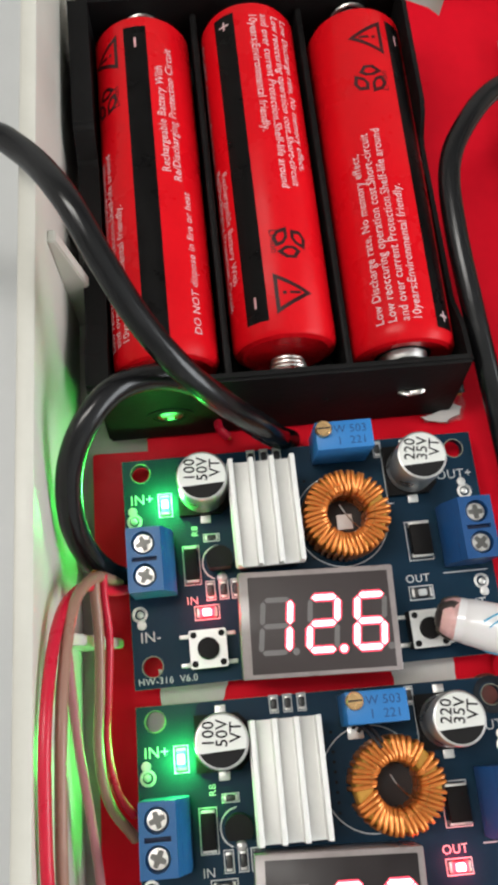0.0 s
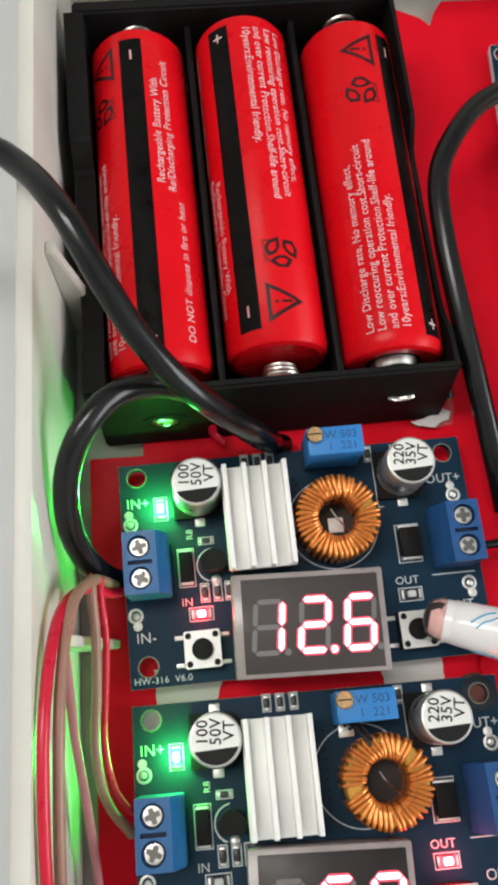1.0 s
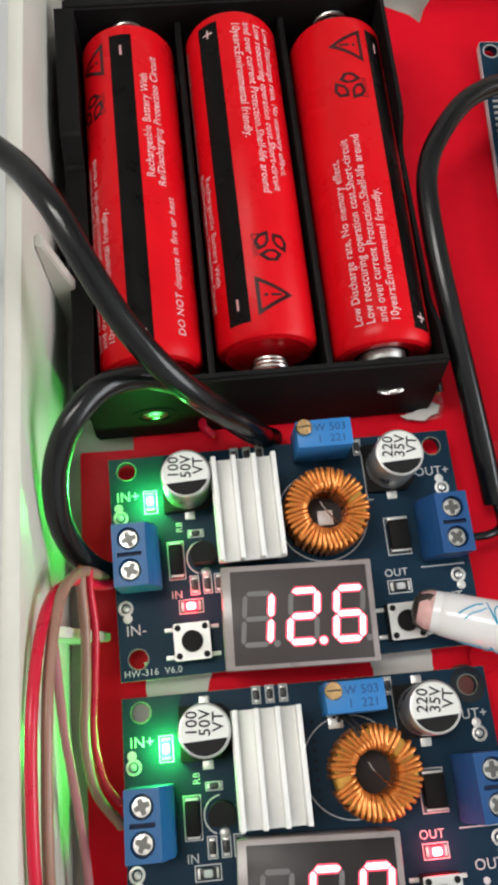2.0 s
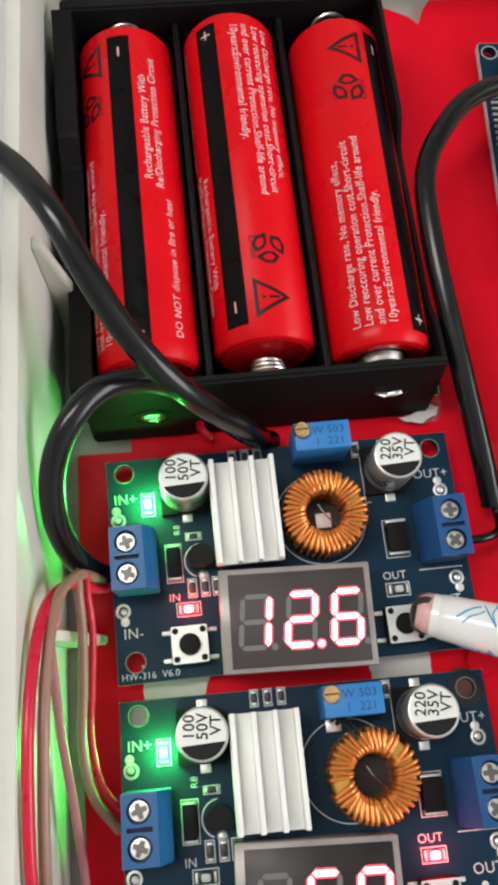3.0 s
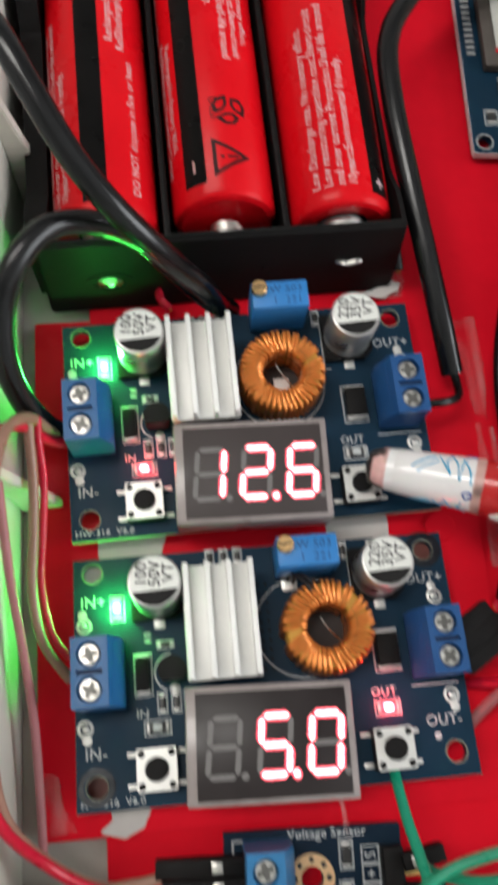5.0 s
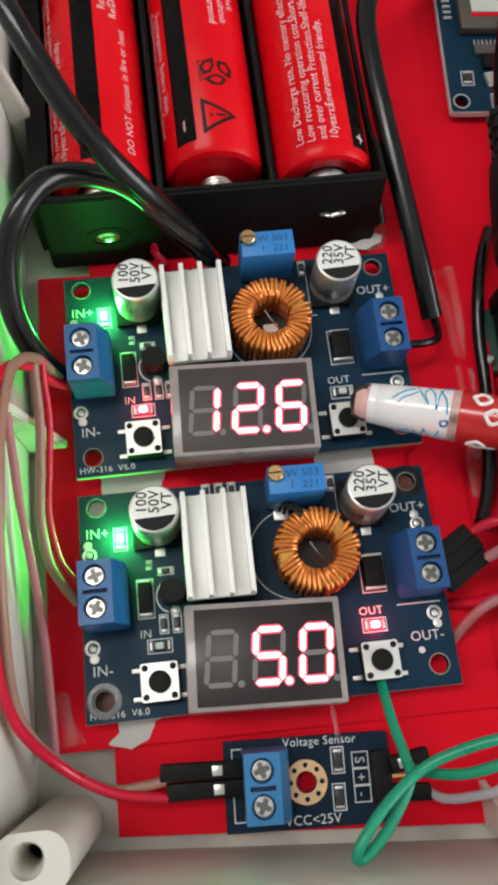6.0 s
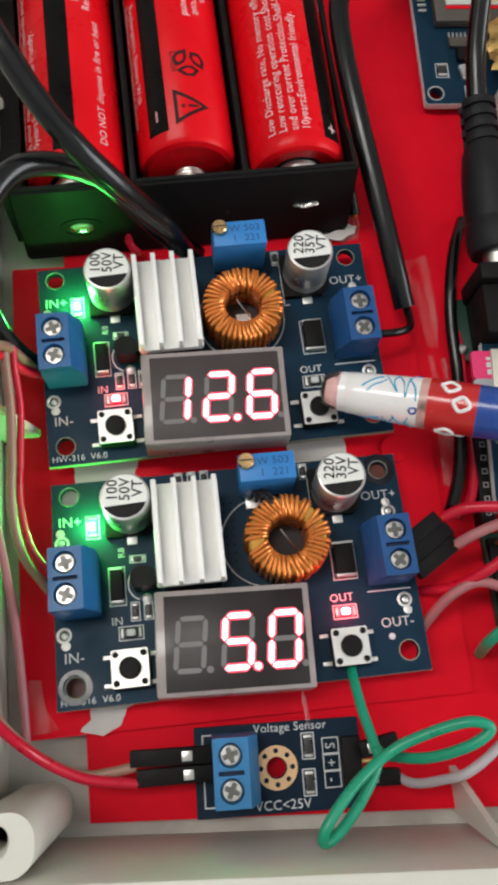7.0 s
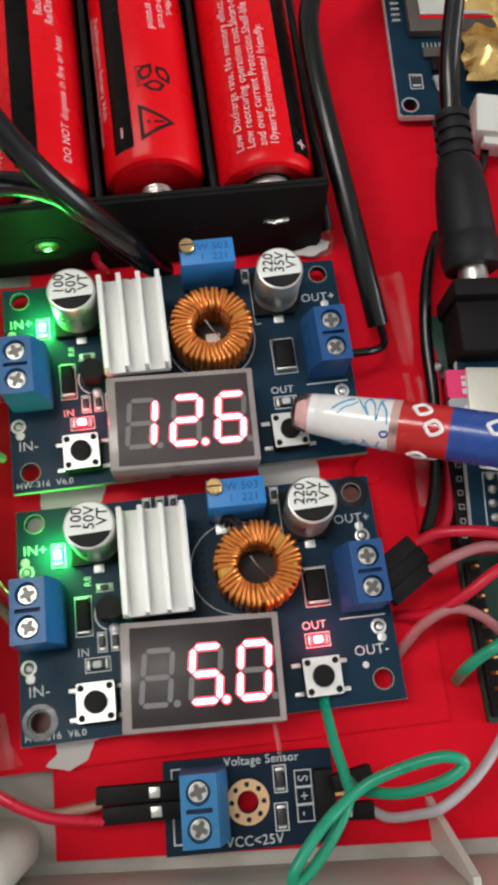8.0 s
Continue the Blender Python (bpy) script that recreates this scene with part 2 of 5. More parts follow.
def add_lathe(bm, profile, segs=32, m=None, closed=False):
    """Turns a profile of (radius, height) about z; the ends are capped where the radius is not 0."""
    m = m or Matrix.Identity(4)
    rings = []
    for r, z in profile:
        rings.append([bm.verts.new(m @ Vector((r * math.cos(2 * math.pi * i / segs), r * math.sin(2 * math.pi * i / segs), z))) for i in range(segs)])
    for a, b in zip(rings, rings[1:]):
        for i in range(segs):
            bm.faces.new((a[i], a[(i + 1) % segs], b[(i + 1) % segs], b[i]))
    if closed:
        for i in range(segs):
            bm.faces.new((rings[-1][i], rings[-1][(i + 1) % segs], rings[0][(i + 1) % segs], rings[0][i]))
    else:
        bm.faces.new(rings[0][::-1])
        bm.faces.new(rings[-1])
    return bm


def lathe(profile, segs=32, m=None, closed=False):
    return add_lathe(bmesh.new(), profile, segs, m, closed)


def smooth_line(points, steps=8):
    pts = [Vector(p) for p in points]
    pts = [pts[0] * 2 - pts[1]] + pts + [pts[-1] * 2 - pts[-2]]
    out = []
    for i in range(1, len(pts) - 2):
        p0, p1, p2, p3 = pts[i - 1:i + 3]
        for k in range(steps):
            t = k / steps
            out.append(0.5 * (2 * p1 + (p2 - p0) * t + (2 * p0 - 5 * p1 + 4 * p2 - p3) * t * t + (3 * p1 - p0 - 3 * p2 + p3) * t ** 3))
    out.append(pts[-2])
    return out


def add_tube(bm, points, radius, segs=14, steps=8, flat=1.0):
    line = smooth_line(points, steps) if steps else [Vector(p) for p in points]
    rings, side = [], None
    for i, p in enumerate(line):
        d = (line[min(i + 1, len(line) - 1)] - line[max(i - 1, 0)]).normalized()
        if side is None:
            side = d.cross(Vector((0, 0, 1)))
            side = side.normalized() if side.length > 1e-3 else Vector((1, 0, 0))
        side = (side - d * side.dot(d)).normalized()
        up = side.cross(d)
        r = radius(i / (len(line) - 1)) if callable(radius) else radius
        rings.append([bm.verts.new(p + r * (math.cos(a) * side + flat * math.sin(a) * up)) for a in (2 * math.pi * k / segs for k in range(segs))])
    for a, b in zip(rings, rings[1:]):
        for i in range(segs):
            bm.faces.new((a[i], a[(i + 1) % segs], b[(i + 1) % segs], b[i]))
    bm.faces.new(rings[0][::-1])
    bm.faces.new(rings[-1])
    return bm


def tube(points, radius, segs=14, steps=8, flat=1.0):
    return add_tube(bmesh.new(), points, radius, segs, steps, flat)


def curve_mesh(curve):
    ob = bpy.data.objects.new("tmp", curve)
    me = bpy.data.meshes.new_from_object(ob)
    bpy.data.objects.remove(ob)
    return me


def add_mesh(bm, me, m):
    start = len(bm.verts)
    bm.from_mesh(me)
    bm.verts.ensure_lookup_table()
    for v in bm.verts[start:]:
        v.co = m @ v.co
    return bm


def flat_shape(outlines, z0, z1):
    """A plate between two heights, with the first outline as its rim and the others as holes."""
    c = bpy.data.curves.new("outline", "CURVE")
    c.dimensions, c.fill_mode = "2D", "BOTH"
    c.extrude = (z1 - z0) / 2
    for pts in outlines:
        s = c.splines.new("POLY")
        s.points.add(len(pts) - 1)
        for q, (x, y) in zip(s.points, pts):
            q.co = (x, y, 0, 1)
        s.use_cyclic_u = True
    me = curve_mesh(c)
    bm = add_mesh(bmesh.new(), me, Matrix.Translation((0, 0, (z0 + z1) / 2)))
    bmesh.ops.remove_doubles(bm, verts=bm.verts, dist=1e-4)
    return bm


def ring_points(x, y, r, n=20, a0=0.0, a1=2 * math.pi):
    return [(x + r * math.cos(a0 + (a1 - a0) * i / n), y + r * math.sin(a0 + (a1 - a0) * i / n)) for i in range(n)]


def rect(x0, x1, y0, y1, r=0.0, n=5):
    if not r:
        return [(x0, y0), (x1, y0), (x1, y1), (x0, y1)]
    out = []
    for cx, cy, a in ((x1 - r, y1 - r, 0), (x0 + r, y1 - r, 90), (x0 + r, y0 + r, 180), (x1 - r, y0 + r, 270)):
        out += [(cx + r * math.cos(radians(a + 90 * k / n)), cy + r * math.sin(radians(a + 90 * k / n))) for k in range(n + 1)]
    return out


def frame_shape(x0, x1, y0, y1, w, z0, z1):
    return flat_shape([rect(x0, x1, y0, y1), rect(x0 + w, x1 - w, y0 + w, y1 - w)], z0, z1)


TEXTS = {}


def text_mesh(body, size, bold=0.0):
    key = (body, size, bold)
    if key not in TEXTS:
        c = bpy.data.curves.new("text", "FONT")
        c.body, c.size, c.align_x, c.align_y = body, size, "LEFT", "BOTTOM_BASELINE"
        c.offset, c.resolution_u, c.space_character = bold, 3, 1.05
        TEXTS[key] = curve_mesh(c)
    return TEXTS[key]


def add_text(bm, body, size, x, y, z, rz=0, bold=0.0, stretch=1.0, centre=False):
    me = text_mesh(body, size, bold)
    w = max((v.co.x for v in me.vertices), default=0) if centre else 0
    return add_mesh(bm, me, Matrix.Translation((x, y, z)) @ Matrix.Rotation(radians(rz), 4, "Z") @ Matrix.Diagonal((stretch, 1, 1, 1)) @ Matrix.Translation((-w / 2, -size * 0.36 if centre else 0, 0)))


SHARED = {}


def shared(key, build):
    """A mesh that alike pieces share."""
    if key not in SHARED:
        SHARED[key] = finish(build())
    return SHARED[key]


# ---------------------------------------------------------------- the setting: table, room walls, box, red sheets
table = thing("table", P(0, 0, 0), "pale grey laminate table under the box", "table", kind="structure")
part("table_top", box(-600, 700, -600, 700, -25, 0, 2), MAT["table"], table)
for x in (-540, 640):
    for y in (-540, 640):
        part("leg", box(x - 22, x + 22, y - 22, y + 22, -750, -25, 2), MAT["slot_metal"], table)


def setting(name, bm, mat, label, category):
    return tagged(part(name, bm, MAT[mat]), label, category, kind="structure")


# Unseen plain room shell, added for bounced light and reflections.
setting("floor", box(-1800, 1800, -1800, 1800, -800, -750), "room_floor", "plain grey room floor", "floor")
setting("ceiling", box(-1800, 1800, -1800, 1800, 1750, 1800), "room_wall", "plain off-white ceiling", "ceiling")
setting("wall_north", box(-1800, 1800, 1800, 1880, -750, 1750), "room_wall", "plain off-white wall", "wall")
setting("wall_south", box(-1800, 1800, -1880, -1800, -750, 1750), "room_wall", "plain off-white wall", "wall")
setting("wall_west", box(-1880, -1800, -1800, 1800, -750, 1750), "room_wall", "plain off-white wall", "wall")
# Opening left for the added fill light and the sky colour.
bm = box(1800, 1880, -1800, -1220, -750, 1750)
add_box(bm, 1800, 1880, 120, 1800, -750, 1750)
add_box(bm, 1800, 1880, -1220, 120, -750, 330)
add_box(bm, 1800, 1880, -1220, 120, 1370, 1750)
setting("wall_east", bm, "room_wall", "plain off-white wall with an added opening for the fill light", "wall")

BOX = P(-11.4, 0, 0, 0, 0, -1.7)
box_thing = thing("enclosure", BOX, "open white plastic project box holding the electronics", "plastic box", kind="structure")
BX0, BX1, BY0, BY1, BZ = 0.0, 152.0, -95.6, 113.0, 41.0
bm = box(BX0 - 2.6, BX1 + 2.6, BY0 - 15.0, BY1 + 2.6, 0, 2.0)
part("box_floor", bm, MAT["box_floor"], box_thing, "grey-brown box floor with shade in its colour")


def wall_panel(name, x0, x1, y0, y1):
    return part(name, box(x0, x1, y0, y1, 2.0, BZ, 0.5), MAT["box"], box_thing)


wall_panel("box_wall_west", BX0 - 2.7, BX0, BY0 - 2.7, BY1 + 2.7)
wall_panel("box_wall_east", BX1, BX1 + 2.7, BY0 - 14.0, BY1 + 2.7)
part("box_wall_south", box(0.05, 152.4, -2.7, 0, 2.0, 33.5, 0.5), MAT["box"], box_thing, m=P(BX0, BY0, 0, 0, 0, -4.2))
wall_panel("box_wall_north", BX0, BX1, BY1, BY1 + 2.7)


def gusset(y, run, rise, thick):
    """A triangular stiffening rib on the west wall."""
    bm = bmesh.new()
    a = [bm.verts.new((0, y, z)) for z in (2, rise)] + [bm.verts.new((run * 0.18, y, rise)), bm.verts.new((run, y, 2))]
    b = [bm.verts.new((v.co.x, y - thick, v.co.z)) for v in a]
    bm.faces.new(a)
    bm.faces.new(b[::-1])
    for i in range(4):
        bm.faces.new((a[i], b[i], b[(i + 1) % 4], a[(i + 1) % 4]))
    bmesh.ops.bevel(bm, geom=list(bm.edges), offset=0.25, segments=2, affect="EDGES")
    return part("rib", bm, MAT["box"], box_thing)


gusset(35.0, 7.0, 33.0, 2.2)
gusset(-27.0, 8.0, 31.0, 1.6)
part("rib", flat_shape([[(64.0, 0), (72.0, 0), (63.6, 22), (62.2, 22)]], -0.55, 0.55), MAT["box"], box_thing, m=P(BX0 + 4.0, BY0 - 5.2, 2.0) @ pose(0, 0, 0, 90, 0, 90) @ P(-62.2, 0, 70.0))


def corner_boss(x, y, sx, sy):
    """A round-cornered pillar with a screw hole, in a corner of the box."""
    rim = rect(min(x, x + sx * 10.2), max(x, x + sx * 10.2), min(y, y + sy * 8.0), max(y, y + sy * 8.0), 3.4, 8)
    hx, hy = x + sx * 4.7, y + sy * 4.6
    boss = part("screw_boss", flat_shape([rim, ring_points(hx, hy, 2.3, 28)], 2, 33), MAT["box"], box_thing)
    part("countersink", lathe([(2.32, 24.0), (2.32, 31.6), (2.1, 31.4), (1.5, 30.2), (1.45, 24.0)], 28, Matrix.Translation((hx, hy, 0)), closed=True), MAT["box"], boss)
    # Black plug added low in the hole to picture its shade.
    part("screw_hole_shade", lathe([(1.6, 2.0), (1.6, 22.0)], 20, Matrix.Translation((hx, hy, 0))), MAT["plastic_black"], boss)


corner_boss(BX0, BY0, 1, 1)
corner_boss(BX1, BY0 - 11.0, -1, 1)
corner_boss(BX1, BY1, -1, -1)

base_sheet = part("red_base_sheet", flat_shape([[(1.0, -94.7), (137, -105.0), (137, 109), (73.5, 109), (71.5, 106), (70.0, 102.2), (67.8, 104.6), (63.0, 107.0), (59.0, 108.6), (50.0, 109), (50.0, 96), (1.0, 95)]], 2.02, 4.0), MAT["red"], m=P(0, 0, 0, 0, 0, -1.2))
tagged(base_sheet, "large glossy red acrylic sheet lining the box floor", "acrylic sheet", kind="structure")
upper = part("red_mounting_sheet", flat_shape([rect(-8.8, 67.5, -81.0, 5.4, 0.6)], 4.02, 5.4), MAT["red"], m=P(0, 0, 0, 0, 0, -1.4))
tagged(upper, "smaller red acrylic sheet carrying two converter boards", "acrylic sheet", kind="structure")

# ---------------------------------------------------------------- battery holder
HX0, HX1, HZ = -5.6, 58.1, 4.02
holder = thing("battery_holder", P(0, 0, HZ), "black plastic three-cell battery holder on the red sheet", "battery holder")
part("tray", box(HX0, HX1, 8.5, 92.0, 0, 1.4, 0.3), MAT["black"], holder)


def slanted_wall(y_foot, y_top, y_back_top, y_back_foot, z_top, x0, x1):
    bm = bmesh.new()
    prof = [(y_foot, 0.0), (y_top, z_top), (y_back_top, z_top), (y_back_foot, 0.0)]
    a = [bm.verts.new((x0, y, z)) for y, z in prof]
    b = [bm.verts.new((x1, y, z)) for y, z in prof]
    bm.faces.new(a[::-1])
    bm.faces.new(b)
    for i in range(4):
        bm.faces.new((a[i], a[(i + 1) % 4], b[(i + 1) % 4], b[i]))
    bmesh.ops.bevel(bm, geom=list(bm.edges), offset=0.5, segments=3, affect="EDGES")
    return bm


front = part("end_wall", slanted_wall(8.0, 11.4, 12.9, 13.5, 17.8, HX0, HX1), MAT["black"], holder)
part("end_wall", slanted_wall(95.5, 94.0, 91.0, 90.8, 18.5, HX0, HX1), MAT["black"], holder)
tilt = Matrix.Translation((6.0, 9.45, 8.0)) @ Matrix.Rotation(radians(80), 4, "X") @ Matrix.Scale(1.7, 4, (1, 0, 0))
part("rivet_recess", lathe([(2.5, -0.6), (2.5, 0.1), (1.8, 0.15), (1.8, -0.4)], 24, tilt, closed=True), MAT["black"], front)
part("rivet", lathe([(1.3, -0.5), (1.3, 0.1), (0.8, 0.4), (0.4, 0.2)], 14, tilt), MAT["steel"], front, "solder tag in an oval recess")
part("solder_tag", tube([(46.6, 9.9, 9.4), (47.6, 9.3, 9.9), (48.6, 9.5, 9.3), (49.8, 9.4, 9.8), (51.0, 9.8, 9.6)], 0.5, 8, 3, 0.6), MAT["steel"], front, "bright bent solder tag")
part("moulded_pip", lathe([(0.8, -0.3), (0.75, 0.1), (0.4, 0.3), (0.05, 0.32)], 12, Matrix.Translation((33.5, 9.9, 9.0)) @ Matrix.Rotation(radians(80), 4, "X")), MAT["black"], front)


def side_wall(x0, x1):
    """A long wall, high at the ends and cut low along the cells."""
    prof = [(12, 0), (12, 17), (19, 16.5), (25, 13.5), (58, 13.5), (63, 18), (92, 18.5), (92, 0)]
    bm = bmesh.new()
    a = [bm.verts.new((x0, y, z)) for y, z in prof]
    b = [bm.verts.new((x1, y, z)) for y, z in prof]
    bm.faces.new(a)
    bm.faces.new(b[::-1])
    for i in range(len(prof)):
        j = (i + 1) % len(prof)
        bm.faces.new((a[i], b[i], b[j], a[j]))
    bmesh.ops.bevel(bm, geom=[e for e in bm.edges if abs(e.verts[0].co.x - e.verts[1].co.x) > 0.1], offset=0.8, segments=3, affect="EDGES")
    return bm


part("side_wall", side_wall(HX0 - 1.6, HX0 + 2.2), MAT["black"], holder)
part("side_wall", side_wall(HX1 - 0.8, HX1), MAT["black"], holder)
CELL_X = (6.2, 27.2, 48.2)
for x in (16.7, 37.7):
    part("divider", box(x - 0.6, x + 0.6, 13.4, 91.0, 1.0, 14.0, 0.3), MAT["black"], holder)
for x in CELL_X:
    low = x == CELL_X[1]
    y0, y1 = (13.6, 17.0) if low else (90.6, 85.4)
    coil = []
    for k in range(65):
        s = k / 64
        r = 3.5 - 1.1 * s
        coil.append((r * math.cos(8 * math.pi * s), y0 + (y1 - y0) * s, 11.4 + r * math.sin(8 * math.pi * s)))
    part("spring", tube(coil, 0.42, 8, 0), MAT["steel"], holder, "nickel-plated coil spring", m=P(x, 0, 0))
    y = 90.3 if low else 13.45
    part("contact", box(-3.5, 3.5, y, y + 0.5, 6, 13, 0.1), MAT["steel"], holder, "nickel contact plate", m=P(x, 0, 0))

# ---------------------------------------------------------------- lithium cells
CELL_R, CELL_L = 9.2, 69.8


def on_cell(me, out=0.05):
    """Bends a flat mesh (x along the cell, y round it, in millimetres) on to the cell."""
    bm = me
    bmesh.ops.subdivide_edges(bm, edges=[e for e in bm.edges if abs(e.verts[0].co.y - e.verts[1].co.y) > 0.7], cuts=4)
    for v in bm.verts:
        a = v.co.y / CELL_R
        r = CELL_R + out + v.co.z
        v.co = Vector((-r * math.sin(a), v.co.x - CELL_L / 2, r * math.cos(a)))
    return bm


def ring_shape(points, keep):
    """A flat outline: a polygon with the same polygon, shrunk about its middle, cut out."""
    cx, cy = [sum(p[i] for p in points) / len(points) for i in (0, 1)]
    fine = []
    for p, q in zip(points, points[1:] + points[:1]):
        fine += [(p[0] + (q[0] - p[0]) * k / 4, p[1] + (q[1] - p[1]) * k / 4) for k in range(4)]
    return flat_shape([fine, [(cx + (x - cx) * keep, cy + (y - cy) * keep) for x, y in fine]], 0, 0.02)


def warning_triangle(x, y, s):
    """A warning sign with its point turned round the cell."""
    return ring_shape([(x - 0.58 * s, y - 0.5 * s), (x + 0.58 * s, y - 0.5 * s), (x, y + 0.5 * s)], 0.69)


def recycling_arrow(x, y, r, k):
    pts = []
    for deg, d in ((-54, 1.0), (-16, 1.06), (16, 1.06), (50, 0.82), (44, 0.34), (-44, 0.34)):
        a = radians(120 * k + deg)
        pts.append((x + r * d * math.cos(a), y + r * d * math.sin(a)))
    return ring_shape(pts, 0.55)


def bar(bm, x0, x1, y0, y1, z=0.0):
    bm.faces.new([bm.verts.new(v) for v in ((x0, y0, z), (x1, y0, z), (x1, y1, z), (x0, y1, z))])


def cell(m):
    """An 18650 cell along y; the printed stripe is on top, at angle 0."""
    c = thing("battery_cell", m, "red-wrapped lithium cell with black stripe and white print", "battery", "cells in the holder")
    turn = Matrix.Translation((0, -CELL_L / 2, 0)) @ Matrix.Rotation(radians(-90), 4, "X")
    r, l = CELL_R, CELL_L
    prof = [(5.0, 0.9), (5.2, 0.5), (r - 2.4, 0.25), (r - 1.3, 0.0), (r - 0.5, 0.35), (r, 1.3), (r, 4.0), (r - 0.06, 4.4), (r, 5.0), (r, l - 1.2), (r - 0.5, l - 0.35), (r - 1.5, l), (r - 2.2, l - 0.2)]
    part("wrap", lathe(prof, 72, turn), MAT["wrap"], c)
    part("insulating_ring", lathe([(4.95, 0.9), (4.9, 0.55), (4.4, 0.5), (4.3, 0.9)], 32, turn), MAT["black"], c, "black insulating ring")
    part("positive_cap", lathe([(4.35, 0.8), (4.3, -0.5), (4.1, -1.0), (3.7, -1.25), (0.2, -1.3)], 32, turn), MAT["solder"], c, "raised nickel end cap")
    # Metal end coloured black to stand for the shade round the spring.
    part("negative_cap", lathe([(r - 2.1, l - 0.6), (r - 2.3, l - 0.35), (0.2, l - 0.3)], 32, turn), MAT["plastic_black"], c, "shaded flat end cap")
    bm = bmesh.new()
    n = 40
    for i in range(n):
        bar(bm, 2.4 + 64.4 * i / n, 2.4 + 64.4 * (i + 1) / n, -2.15, 2.15)
    bmesh.ops.remove_doubles(bm, verts=bm.verts, dist=1e-4)
    part("stripe", on_cell(bm, 0.03), MAT["stripe"], c, "printed black stripe")
    bm = bmesh.new()
    bar(bm, 3.8, 5.8, -0.17, 0.17)
    bar(bm, 4.63, 4.97, -1.0, 1.0)
    minus = bmesh.new()
    bar(minus, 62.0, 64.2, -0.2, 0.2)
    part("minus_mark", on_cell(minus, 0.07), MAT["white_print"], c)
    deg = CELL_R * math.pi / 180
    lines = ((77, "Low Discharge rate, No memory effect,", 3.4), (63.5, "Low reoccuring operation cost.Short-circuit", 3.4),
             (50, "and over current Protection.Shelf-life around", 3.4), (36.5, "10years;Environmental friendly.", 3.4),
             (-24, "Rechargeable Battery With", 35.0), (-37, "Re/Discharging Protection Circuit", 33.5), (-46, "DO NOT dispose in fire or heat", 4.0))
    part("plus_mark", on_cell(bm, 0.07), MAT["white_print"], c)
    for ang, body, x in lines:
        bm = add_text(bmesh.new(), body, 2.2, x, ang * deg - 0.8, 0, 0, 0.012, 0.90)
        part("lettering", on_cell(bm, 0.07), MAT["white_print"], c, "faded white lettering")
    part("warning_mark", on_cell(warning_triangle(62.2, 43 * deg, 6.6), 0.06), MAT["dark_print"], c, "dark warning triangle")
    bm = bmesh.new()
    bar(bm, 61.95, 62.45, 43 * deg - 0.7, 43 * deg + 1.2)
    part("warning_stroke", on_cell(bm, 0.07), MAT["dark_print"], c)
    bm = bmesh.new()
    bar(bm, 61.9, 62.5, 43 * deg - 1.9, 43 * deg - 1.3)
    part("warning_dot", on_cell(bm, 0.07), MAT["dark_print"], c)
    for k in range(3):
        part("recycling_arrow", on_cell(recycling_arrow(52.6, 45 * deg, 3.0, k), 0.06), MAT["dark_print"], c, "dark recycling mark")
    part("lettering", on_cell(add_text(bmesh.new(), "Li-ion", 1.9, 50.0, 24 * deg, 0), 0.07), MAT["dark_print"], c)
    return c


CELL_Z = HZ + 1.4 + CELL_R
CELL_Y = 16.0 + CELL_L / 2
first = cell(P(CELL_X[0], CELL_Y + 0.1, CELL_Z, 0, -6, 0))
copy_thing(first, P(CELL_X[2], CELL_Y - 0.7, CELL_Z, 0, 43, -0.5))
copy_thing(first, P(CELL_X[1], CELL_Y + 2.0, CELL_Z) @ pose(0, 0, 0, 0, -33, 0) @ pose(0, 0, 0, 0, 0, 180))

# ---------------------------------------------------------------- converter boards
def screw_head(parent, x, y, z, r=1.75, turn=20):
    """A screw with a wide cross recess, laid on flat with its shade in the colour."""
    def build():
        return lathe([(r, -0.8), (r, 0.1), (r - 0.25, 0.32), (0.1, 0.38)], 22)

    s = link_mesh("screw", shared(("screw", r), build), MAT["steel"], parent, "", P(x, y, z, 0, 0, turn))

    def slot():
        arm, w = r * 0.72, r * 0.20
        pts = []
        for k in range(4):
            a = radians(90 * k)
            for px, py in ((arm, -w), (arm, w), (w * 1.3, w * 1.3)):
                pts.append((px * math.cos(a) - py * math.sin(a), px * math.sin(a) + py * math.cos(a)))
        return flat_shape([pts], 0.33, 0.42)

    link_mesh("cross_slot", shared(("slot", r), slot), MAT["recess"], s)
    return s


